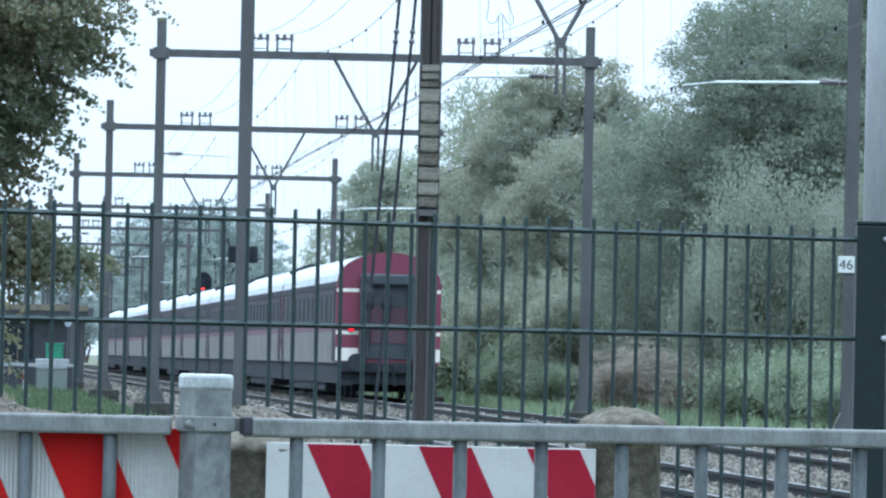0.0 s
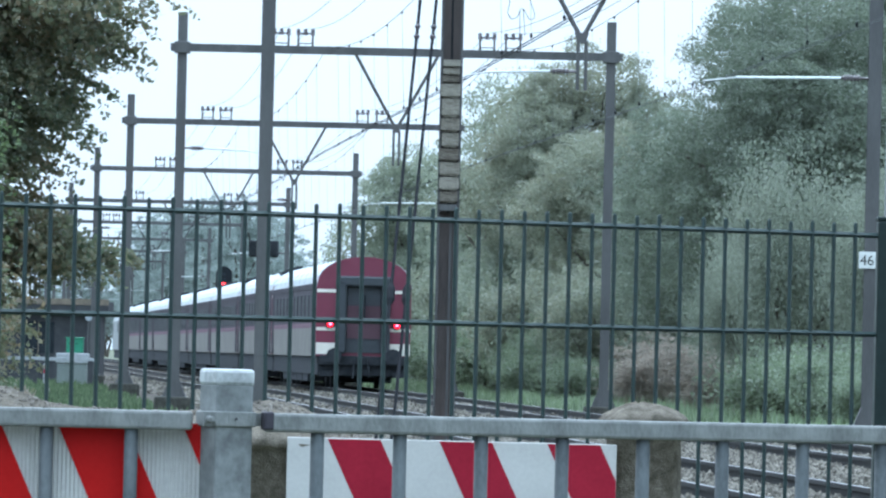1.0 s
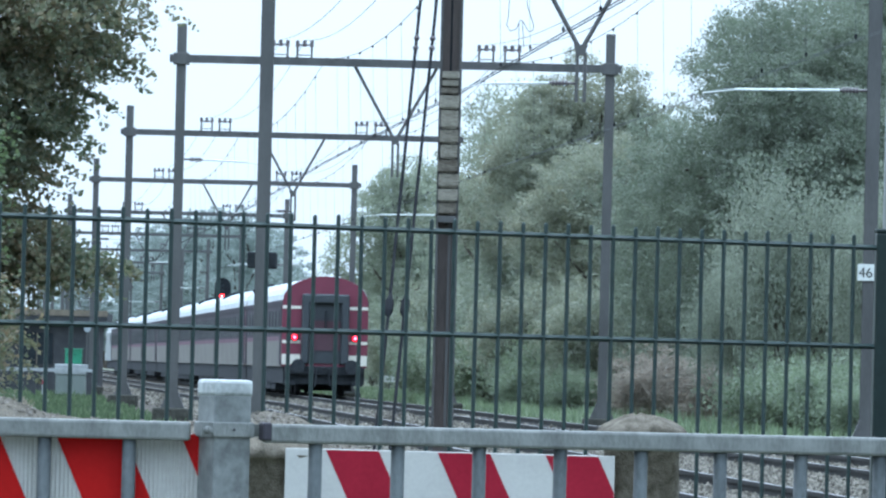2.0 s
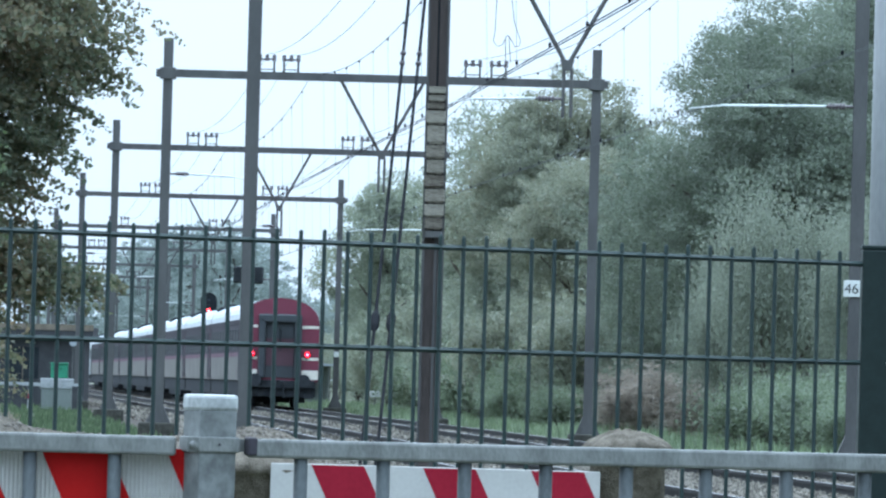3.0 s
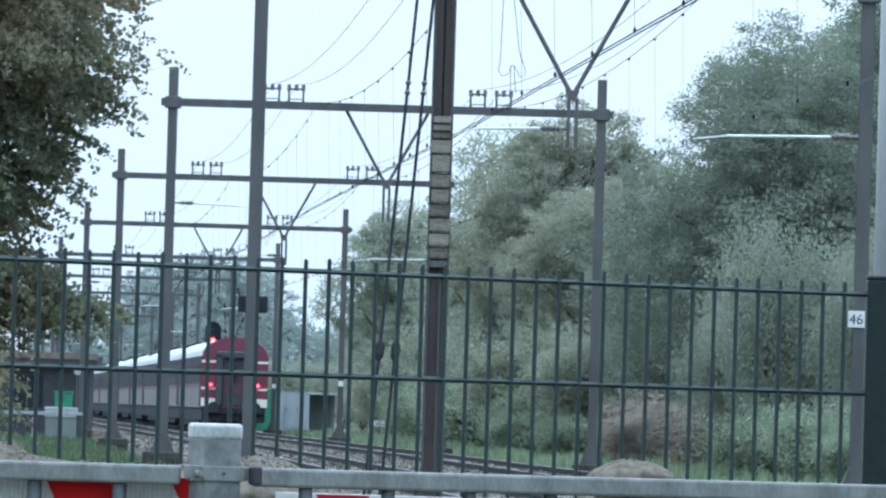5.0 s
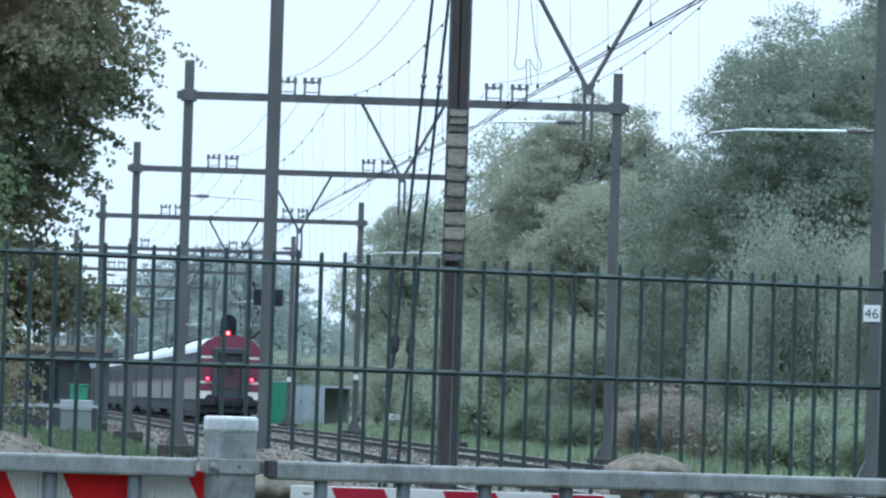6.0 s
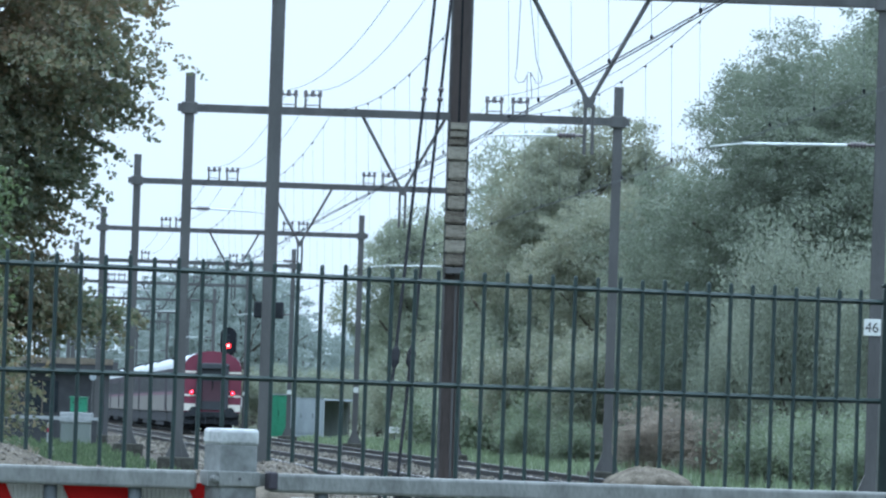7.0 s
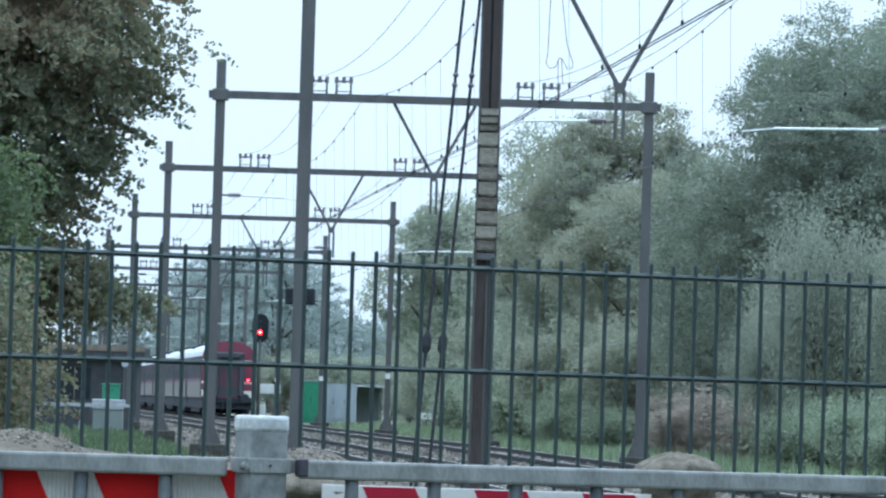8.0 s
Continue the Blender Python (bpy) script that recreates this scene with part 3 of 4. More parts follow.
left_rail = guard_rail("guard_rail", -2.35, 18.3, -0.795, 18.3, [0.127, 0.377, 0.627, 0.877, 1.127, 1.376], "galvanised steel guard rail with round balusters at the crossing")
right_rail = guard_rail("guard_rail", -0.582, 18.3, 1.95, 18.98, [0.161, 0.412, 0.662, 0.912, 1.163, 1.412, 1.665, 1.915, 2.165, 2.415],
                        "galvanised steel guard rail with a black end plug")
part("end_plug", box(B(), -0.006, 0.022, -0.034, 0.034, 0.968, 1.022, 0.006), M_RUBBER, right_rail, "black plastic end plug")

gp = thing("guard_rail_post", "thick square galvanised post with a pale rounded cap", "post", pose(-0.697, 18.33, 0, 0, 0, 27))
part("shaft", box(B(), -0.060, 0.060, -0.060, 0.060, -0.2, 1.10, 0.006), M_GALV_BLOTCH, gp)
part("cap", box(B(), -0.064, 0.064, -0.064, 0.064, 1.095, 1.145, 0.011), M_GALV_CAP, gp, "pale weathered cap")
band = part("clamp_band", box(B(), -0.068, 0.068, -0.068, 0.068, 0.975, 1.02, 0.004), M_GALV, gp, "bolted clamp band")
bm = B()
rod(bm, (-0.083, -0.05, 0.996), (-0.083, -0.085, 0.996), 0.011, 10)
rod(bm, (-0.083, -0.085, 0.996), (-0.083, -0.092, 0.996), 0.007, 6)
box(bm, -0.1, -0.066, -0.06, -0.05, 0.976, 1.018)
part("bolt", bm, M_GALV, band)
part("lug", box(B(), 0.066, 0.115, -0.055, -0.045, 0.978, 1.016), M_GALV, band)
rod_bm = rod(B(), (0.0, -0.069, 0.998), (0.0, -0.072, 0.998), 0.004, 8)
part("rivet", rod_bm, M_RUBBER, band)


def board(name, label, m, width, top, bottom, starts, red_width, slant, red, ribs):
    """A white warning board with slanting red bands; a ribbed one has upright flutes."""
    ob = thing(name, label, "warning board", m)
    bm = B()
    if ribs:
        n = int(width / 0.0125)
        cols = []
        for k in range(2 * n + 1):
            x = width * k / (2 * n)
            y = 0.0 if k % 2 else 0.0035
            dip = 0.003 if k % 4 < 2 else 0.0
            cols.append([bm.verts.new((x, y, bottom)), bm.verts.new((x, y, top - dip)), bm.verts.new((x, 0.012, bottom)), bm.verts.new((x, 0.012, top - dip))])
        for a, b in zip(cols, cols[1:]):
            bm.faces.new((a[0], b[0], b[1], a[1]))
            bm.faces.new((a[2], a[3], b[3], b[2]))
            bm.faces.new((a[1], b[1], b[3], a[3]))
        part("panel", bm, M_WHITE, ob, "fluted white panel")
    else:
        part("panel", box(bm, 0, width, 0, 0.012, bottom, top, 0.003), M_WHITE, ob, "flat white panel")
    for s in starts:
        poly = [(s, top - 0.004), (s + red_width, top - 0.004), (s + red_width + slant * (top - bottom), bottom), (s + slant * (top - bottom), bottom)]
        bm = B()
        prism(bm, poly, -0.002, 0.0015 if ribs else 0.0)
        # keep what lies on the panel: cut by its two upright edges
        for x, sgn in ((0.001, -1), (width - 0.001, 1)):
            bmesh.ops.bisect_plane(bm, geom=bm.verts[:] + bm.edges[:] + bm.faces[:], plane_co=(x, 0, 0), plane_no=(sgn, 0, 0), clear_outer=True)
        part("red_band", bm, red, ob)
    return ob


board("warning_board", "white fluted warning board with slanting orange-red bands", pose(-2.30, 18.345, 0), 1.545, 0.985, 0.25,
      [-0.386, -0.014, 0.358, 0.730, 1.102, 1.474], 0.203, 0.44, M_RED_ORANGE, True)
board("warning_board", "flat white warning board with slanting faded crimson bands", pose(-0.679, 24.18, 0), 1.282, 0.868, 0.30,
      [0.158, 0.592, 1.012], 0.205, 0.46, M_CRIMSON, False)


def concrete_post(x, y, seed, low=0.0):
    ob = thing("concrete_post", "old mossy concrete post with a domed top", "concrete post", pose(x, y, -low), "posts of the warning board")
    bm = B()
    rings = [(-0.25, 0.142), (0.5, 0.143), (0.925, 0.143), (0.938, 0.172), (0.955, 0.178), (0.978, 0.160), (1.0, 0.122), (1.018, 0.078), (1.028, 0.036), (1.034, 0.0)]
    loops = []
    for z, r in rings[:-1]:
        loops.append([])
        for k in range(28):
            a = 2 * math.pi * k / 28
            q = 1 / max(abs(math.cos(a)), abs(math.sin(a))) ** 0.5
            rr = r * q * (1 + 0.14 * noise.noise((math.cos(a) * 2 + seed, math.sin(a) * 2, z * 6)))
            loops[-1].append(bm.verts.new((rr * math.cos(a), rr * math.sin(a), z + 0.02 * noise.noise((a * 2, seed, z * 9)))))
    for a, b in zip(loops, loops[1:]):
        for k in range(28):
            bm.faces.new((a[k], a[(k + 1) % 28], b[(k + 1) % 28], b[k]))
    bm.faces.new(loops[-1])
    part("shaft", bm, M_CONCRETE, ob, smooth=True)


concrete_post(-0.70, 24.345, 1, 0.11)
concrete_post(0.715, 24.345, 4)

# ------------------------------------------------------------------ gravelly verge heaped against the fence
def verge_top(x):
    """Height of the crest: highest far to the west, dipping, and running out to the east."""
    west = 0.115 * math.exp(-((x + 2.35) / 0.28) ** 2)
    heap = 0.062 * math.exp(-((x + 0.93) / 0.22) ** 2)
    fall = 0.0 if x < -0.9 else 0.42 * (x + 0.9) ** 1.6
    return 0.893 + west + heap - fall + 0.012 * noise.noise((x * 7, 0, 3))


bm = B()
rows = []
for k in range(90):
    x = -4.4 + k * 0.066
    crest = max(-0.24, verge_top(x))
    ring = [(27.6, -0.3), (28.6, crest - 0.42), (29.6, crest - 0.12), (30.5, crest), (31.0, crest - 0.03), (31.6, crest - 0.35), (32.2, -0.3)]
    rows.append([bm.verts.new((x, y, max(-0.3, z) + 0.010 * noise.noise((x * 16, y * 5, 1)))) for y, z in ring])
for a, b in zip(rows, rows[1:]):
    for k in range(6):
        bm.faces.new((a[k], b[k], b[k + 1], a[k + 1]))
verge = part("verge", bm, M_VERGE, smooth=True)
tagged(verge, "low heaped verge of sandy gravel before the fence", "verge", kind="structure")
rng = np.random.default_rng(77)
count = 5200
px = rng.uniform(-3.4, 0.3, count)
py = rng.uniform(30.0, 31.0, count)
pz = np.array([verge_top(x) - 0.12 * max(0.0, 30.5 - y) / 0.9 - 0.03 * max(0.0, y - 30.5) * 2 for x, y in zip(px, py)])
base = np.array([(1, 0, 0), (-1, 0, 0), (0, 1, 0), (0, -1, 0), (0, 0, 0.7), (0, 0, -0.7)], float)
v = np.stack([px, py, pz], 1)[:, None] + (base[None] + rng.normal(0, 0.25, (count, 6, 3))) * rng.uniform(0.004, 0.013, (count, 1, 1))
f = np.array([(0, 2, 4), (2, 1, 4), (1, 3, 4), (3, 0, 4), (2, 0, 5), (1, 2, 5), (3, 1, 5), (0, 3, 5)])
me = bpy.data.meshes.new("verge_gravel")
me.from_pydata(v.reshape(-1, 3).tolist(), [], (f[None] + 6 * np.arange(count)[:, None, None]).reshape(-1, 3).tolist())
me.materials.append(M_PEBBLE)
tagged(new("verge_gravel", me), "loose sandy pebbles on the verge", "gravel", kind="stuff")

# ------------------------------------------------------------------ green bar fence along the line
FDX, FDY = 0.124, 0.124 * (34.8 - 32.26) / 4.566
fence = thing("bar_fence", "dark green steel bar fence along the railway", "fence", pose(-2.167, 32.345, 0))
bm = rod(B(), (0, 0, 0.03), (0, 0, 1.985), 0.0115, 8)
rod(bm, (0, 0, 1.985), (0, 0, 1.995), 0.0115, 8, 0.004)
bar_mesh = part("bar", bm, M_GREEN_PAINT, fence).data
for k in range(-12, 36):
    if k:
        shared("bar", bar_mesh, fence, pose(FDX * k, FDY * k, 0.004 * math.sin(k * 2.7)))
for z in (0.16, 1.372, 1.926):
    a, b = Vector((-12.5 * FDX, -12.5 * FDY, z)), Vector((36.2 * FDX, 36.2 * FDY, z))
    bm = rod(B(), a, b, 0.015, 4)
    part("rail", bm, M_GREEN_PAINT, fence)
gatepost = thing("fence_end_post", "thick dark green steel end post of a fence", "fence post", pose(2.392, 34.9, 0))
part("shaft", box(B(), -0.088, 0.088, -0.088, 0.088, -0.2, 2.01, 0.012), M_GREEN_DARK, gatepost)
part("cap", box(B(), -0.092, 0.092, -0.092, 0.092, 2.01, 2.032, 0.006), M_GREEN_DARK, gatepost)
for z in (1.93, 1.375):
    bm = rod(B(), (0.075, -0.085, z), (0.075, -0.115, z), 0.018, 10)
    ball(bm, (0.075, -0.115, z), 0.017, u=8, v=6)
    part("bolt", bm, M_GALV_CAP, gatepost, "bright bolt head")
pole = thing("galvanised_pole", "thick galvanised round pole with a flange behind a fence post", "pole", pose(2.54, 36.0, 0))
part("tube", rod(B(), (0, 0, -0.2), (0, 0, 4.6), 0.125, 24), M_POLE, pole, smooth=True)
part("flange", rod(B(), (0, 0, 2.03), (0, 0, 2.06), 0.165, 24), M_GALV, pole)

# ------------------------------------------------------------------ signal, cabinets and buildings
sig = thing("railway_signal", "black oval-headed signal showing red on a thin mast", "signal", pose(-13.55, 349, 0))
part("mast", rod(B(), (0, 0, -0.2), (0, 0, 4.4), 0.09, 10), M_MAST, sig)
bm = B()
outline = [(0.46 * math.cos(a), 5.05 + 0.36 * (1 if a < math.pi else -1) + 0.46 * math.sin(a)) for a in np.linspace(0, 2 * math.pi, 24, endpoint=False)]
prism(bm, outline, -0.06, 0.02)
head = part("signal_head", bm, M_BLACK, sig, "black oval backing board")
part("lens", ball(B(), (0.0, -0.09, 4.82), 0.14, 1, 0.4, 1), M_SIGNAL, head, "glowing red lens")
part("lamp_core", ball(B(), (0.0, -0.125, 4.82), 0.065, 1, 0.4, 1), M_SIGNAL_CORE, head, "bright core of the lens")
for z in (5.1, 5.4):
    part("dark_lens", ball(B(), (0.0, -0.07, z), 0.11, 1, 0.4, 1), M_GLASS_DARK, head)
part("identification_plate", box(B(), 0.1, 1.25, -0.14, -0.11, 1.4, 1.95), M_PLATE, sig, "pale plate")
part("foot_box", box(B(), 0.12, 0.42, -0.25, 0.05, -0.1, 0.75, 0.03), M_PLATE, sig)


def cabinet(name, label, m, w, d, h, body_mat, roof_mat, doors=2):
    ob = thing(name, label, "cabinet", m)
    part("body", box(B(), -w / 2, w / 2, -d / 2, d / 2, -0.15, h, 0.02), body_mat, ob)
    part("roof", box(B(), -w / 2 - 0.025, w / 2 + 0.025, -d / 2 - 0.04, d / 2 + 0.04, h, h + 0.05, 0.012), roof_mat, ob)
    for k in range(doors):
        x0 = -w / 2 + 0.04 + k * (w - 0.08) / doors
        leaf = part("door", box(B(), x0 + 0.01, x0 + (w - 0.08) / doors - 0.01, -d / 2 - 0.02, -d / 2 + 0.002, 0.08, h - 0.08, 0.005), body_mat, ob)
        part("handle", box(B(), x0 + 0.05, x0 + 0.08, -d / 2 - 0.05, -d / 2 - 0.015, h * 0.45, h * 0.6), M_BLACK, leaf)
    return ob


cabinet("relay_cabinet", "bright green relay cabinet with a flat grey lid", pose(-10.55, 345.5, 0), 1.0, 0.8, 2.15, M_CABINET, M_GREY_BOX)
cabinet("relay_cabinet", "light grey equipment cabinet with a flat roof", pose(-9.0, 347, 0), 2.0, 1.6, 2.0, M_GREY_BOX, M_GREY_BOX, 3)
cabinet("relay_cabinet", "small green cabinet on a pale concrete plinth", pose(-13.44, 215, 1.11), 0.58, 0.4, 0.34, M_CABINET, M_CABINET)
plinth = thing("plinth", "pale grey concrete plinth on a dark base beside the track", "plinth", pose(-13.5, 215, 0))
part("slab", box(B(), -0.55, 0.55, -0.6, 0.4, 0.60, 0.955, 0.03), M_PLINTH, plinth)
part("base", box(B(), -0.51, 0.51, -0.56, 0.36, -0.3, 0.60), M_SHELTER, plinth, "dirty pale grey base")

shelter = thing("open_shelter", "open shelter with a thin pale flat roof beyond the cabinets", "shelter", pose(-9.1, 353, 0))
part("roof", box(B(), -2.7, 2.6, -1.3, 1.3, 1.93, 2.04, 0.02), M_GREY_BOX, shelter, "thin pale wet roof")
part("fascia", box(B(), -2.72, 0.3, -1.33, -1.302, 1.86, 2.02), M_DARK_CLAD, shelter, "dark fascia board")
part("back_wall", box(B(), -2.4, 2.3, 1.05, 1.15, -0.2, 1.93), M_SHELTER, shelter, "dull green-grey back wall")
for x in (-2.5, -0.8, 0.9, 2.4):
    part("post", box(B(), x - 0.04, x + 0.04, -1.2, -1.12, -0.2, 1.93), M_MAST, shelter)

bollard = thing("bollard", "short grey bollard with a faded red ring", "bollard", pose(-14.3, 213, -0.1))
for k in range(4):
    part("ring", rod(B(), (0, 0, 0.17 * k), (0, 0, 0.17 * (k + 1)), 0.08, 12), M_CRIMSON if k == 2 else M_PLINTH, bollard)
disc = thing("round_sign", "small round white sign on a thin post", "sign", pose(-13.05, 216, -0.2))
part("post", rod(B(), (0, 0, 0), (0, 0, 2.3), 0.03), M_MAST, disc)
part("disc", rod(B(), (0, -0.03, 2.4), (0, -0.05, 2.4), 0.12, 20), M_GREY_BOX, disc)

barrier = thing("low_barrier", "low pale-topped steel barrier beside the far track", "barrier", pose(-12.5, 212, 0))
part("rail", box(B(), -8.0, 0.0, -0.05, 0.05, 0.68, 0.80, 0.01), M_PLINTH, barrier, "pale concrete rail")
for k in range(5):
    part("post", box(B(), -7.9 + k * 1.9, -7.72 + k * 1.9, -0.08, 0.08, -0.3, 0.70), M_DARK_CLAD, barrier)

hut = thing("trackside_building", "low dark flat-roofed building with a tan-brown fascia", "building", pose(-19.55, 236, 0))
part("wall", box(B(), -5.0, 5.75, 0, 3, -0.3, 2.50), M_DARK_CLAD, hut)
part("roof", box(B(), -5.3, 6.05, -0.4, 3.3, 2.50, 2.90), M_DARK_CLAD, hut)
part("fascia", box(B(), -5.32, 6.07, -0.43, -0.402, 2.76, 2.99), M_FASCIA, hut, "tan-brown fascia board")
for x in (-3.6, -1.2, 1.2, 3.4):
    w = part("window", box(B(), x - 0.6, x + 0.6, -0.03, 0.01, 0.9, 2.1), M_GLASS_DARK, hut)
    part("window_frame", box(B(), x - 0.02, x + 0.02, -0.05, -0.03, 0.9, 2.1), M_FASCIA, w)

marker = thing("track_marker", "small white board on a short post in the grass", "marker", pose(-3.2, 275, 0))
part("post", rod(B(), (0, 0, -0.3), (0, 0, 0.5), 0.03), M_MAST, marker)
part("board", box(B(), -0.24, 0.24, -0.04, -0.02, 0.45, 0.72, 0.01), M_PLATE, marker)
bm = B()
for k in range(2):
    box(bm, -0.17, 0.12, -0.044, -0.041, 0.52 + 0.08 * k, 0.55 + 0.08 * k)
part("unreadable_text", bm, M_INK, marker)


# ------------------------------------------------------------------ the train
def arch(half, spring, crown, n=14):
    return [(half * math.cos(a), spring + (crown - spring) * math.sin(a) ** 0.85) for a in np.linspace(0, math.pi, n + 1)]


def coach(label, category, body_low, band, roof_mat):
    L = 26.4
    ob = thing("railway_coach", label, category, Matrix(), "coaches of the train")
    part("lower_side", prism(B(), [(1.40, 0.95), (1.42, 1.80), (-1.42, 1.80), (-1.40, 0.95)], 0.06, L), body_low, ob, "greyish cream lower panels")
    part("waist_stripe", prism(B(), [(1.424, 1.80), (1.424, 1.95), (-1.424, 1.95), (-1.424, 1.80)], 0.06, L), M_COACH_MAUVE, ob, "dull mauve stripe")
    band_ob = part("window_band", prism(B(), [(1.42, 1.95), (1.415, 3.04), (-1.415, 3.04), (-1.42, 1.95)], 0.06, L), band, ob, "grey band round the windows")
    bm = prism(B(), [(1.415, 3.04), (1.40, 3.12)] + arch(1.40, 3.12, 3.93) + [(-1.40, 3.12), (-1.415, 3.04)], 0.06, L)
    bmesh.ops.remove_doubles(bm, verts=bm.verts, dist=0.001)
    roof = part("roof", bm, roof_mat, ob, "pale grey roof", smooth=False)
    part("bellows", prism(B(), [(-1.38, 1.0), (1.38, 1.0)] + arch(1.38, 3.08, 3.925), L, L + 0.36), M_COACH_BAND, ob, "dark bellows between the coaches")
    # Dark block put on the roof in place of the dark gap between coaches.
    part("roof_gap", prism(B(), [(-1.12, 3.60), (-0.45, 3.86), (-0.42, 3.98), (-0.62, 3.97), (-1.2, 3.74)], L - 0.25, L + 0.35), M_UNDER, roof, "dark raised block in place of the gap between coaches")
    # Grey strip along the eaves, painting in the roof's shading there.
    bm = prism(B(), [(1.43, 2.98), (1.44, 3.12), (1.40, 3.15), (-1.40, 3.15), (-1.44, 3.12), (-1.43, 2.98)], 0.07, L - 0.02)
    part("eaves_shading", bm, M_COACH_BAND, roof, "dull grey strip imitating the shading along the eaves")
    for k in range(9):
        part("roof_rib", prism(B(), arch(1.406, 3.12, 3.936, 14), 1.5 + k * 2.9, 1.56 + k * 2.9), M_GREY_BOX, roof, "grey roof seam")
    pane = None
    for side in (-1, 1):
        for k in range(11):
            y = 2.6 + k * 2.1
            if pane is None:
                pane = part("window", box(B(), -0.01, 0.01, -0.62, 0.62, 2.05, 2.80, 0.004), M_GLASS_DARK, ob).data
                bpy.data.objects.remove(bpy.data.objects["window"])
            shared("window", pane, ob, pose(side * 1.422, y, 0))
        for y in (0.8, L - 0.8):
            part("side_door", box(B(), side * 1.43 - 0.012, side * 1.43 + 0.012, y - 0.42, y + 0.42, 1.0, 2.95), M_COACH_BAND, ob)
    part("underframe", box(B(), -1.34, 1.34, 0.1, L - 0.1, 0.40, 0.95), M_UNDER, ob)
    for y in (7.4, 10.6, 13.6, 16.4, 19.2):
        part("equipment_box", box(B(), -1.3, 1.3, y - 1.4, y + 1.4, 0.16, 0.62, 0.03), M_UNDER, ob)
    for y in (3.6, L - 3.6):
        bm = box(B(), -1.15, 1.15, y - 1.7, y + 1.7, 0.34, 0.62, 0.04)
        bogie = part("bogie", bm, M_UNDER, ob)
        for dy in (-1.25, 1.25):
            bm = B()
            for x in (-0.75, 0.75):
                rod(bm, (x - 0.06, y + dy, 0.46), (x + 0.06, y + dy, 0.46), 0.46, 24)
            rod(bm, (-0.75, y + dy, 0.46), (0.75, y + dy, 0.46), 0.09, 10)
            part("wheelset", bm, M_UNDER, bogie)
    # the end wall with its gangway
    end = part("end_wall", prism(B(), [(-1.40, 0.95), (1.40, 0.95), (1.42, 1.7), (1.415, 2.95)] + arch(1.41, 3.0, 3.95) + [(-1.415, 2.95), (-1.42, 1.7)], -0.01, 0.06), M_COACH_RED, ob, "crimson end wall")
    for side in (-1, 1):
        xa, xb = side * 0.80, side * 1.405
        x0, x1 = min(xa, xb), max(xa, xb)
        part("cream_line", box(B(), x0, x1, -0.02, -0.008, 2.86, 2.96), M_CREAM, end, "cream line")
        part("cream_line", box(B(), x0, x1, -0.02, -0.008, 1.72, 1.82), M_CREAM, end, "cream line")
        part("cream_panel", box(B(), x0, x1, -0.024, -0.008, 1.02, 1.36), M_CREAM, end, "cream lower panel")
        bm = rod(B(), (side * 0.88, -0.02, 0.98), (side * 0.88, -0.42, 0.98), 0.10, 12)
        rod(bm, (side * 0.88, -0.42, 0.98), (side * 0.88, -0.48, 0.98), 0.23, 18)
        part("buffer", bm, M_UNDER, end, "round black buffer")
        part("step", box(B(), side * 1.1 - 0.18, side * 1.1 + 0.18, -0.1, 0.1, 0.35, 0.5), M_UNDER, end)
    bm = box(B(), -0.78, -0.52, -0.30, -0.01, 1.05, 3.25, 0.06)
    box(bm, 0.52, 0.78, -0.30, -0.01, 1.05, 3.25, 0.06)
    box(bm, -0.78, 0.78, -0.30, -0.01, 3.05, 3.36, 0.06)
    gang = part("gangway", bm, M_SLATE, end, "black rubber gangway frame")
    part("gangway_shutter", box(B(), -0.53, 0.53, -0.06, -0.012, 1.08, 3.08), M_SLATE, gang, "dark slate shutter")
    part("gangway_door", box(B(), -0.50, 0.50, -0.09, -0.055, 1.5, 2.48), M_GANG_DOOR, gang, "dark crimson end door")
    part("door_window", box(B(), -0.50, 0.50, -0.085, -0.062, 2.50, 3.04), M_SLATE, gang)
    part("buffer_beam", box(B(), -1.30, 1.30, -0.06, 0.10, 0.70, 0.98, 0.02), M_UNDER, end)
    bm = rod(B(), (0, -0.02, 0.95), (0, -0.35, 0.9), 0.05)
    rod(bm, (0.15, -0.1, 0.9), (0.2, -0.15, 0.35), 0.03)
    rod(bm, (-0.25, -0.1, 0.9), (-0.3, -0.15, 0.3), 0.03)
    part("coupling", bm, M_UNDER, end)
    return ob


last_coach = coach("last coach with crimson end and pale roof, red tail lamps lit", "railway coach", M_COACH_CREAM, M_COACH_BAND, M_ROOF)
coaches = [last_coach]
for k in range(1, 9):
    c = copy_thing(last_coach, Matrix())
    tagged(c, "crimson and cream railway coach with a pale grey roof")
    coaches.append(c)
for side in (-1, 1):
    lamp = part("tail_lamp", rod(B(), (side * 1.0, -0.02, 1.92), (side * 1.0, -0.09, 1.92), 0.13, 14), M_BLACK, last_coach, "black lamp housing")
    part("lens", ball(B(), (side * 1.0, -0.10, 1.92), 0.105, 1, 0.4, 1), M_TAIL, lamp, "glowing red lens")
    part("bulb_core", ball(B(), (side * 1.0, -0.14, 1.92), 0.045, 1, 0.4, 1), M_CORE, lamp, "bright pink-red core")

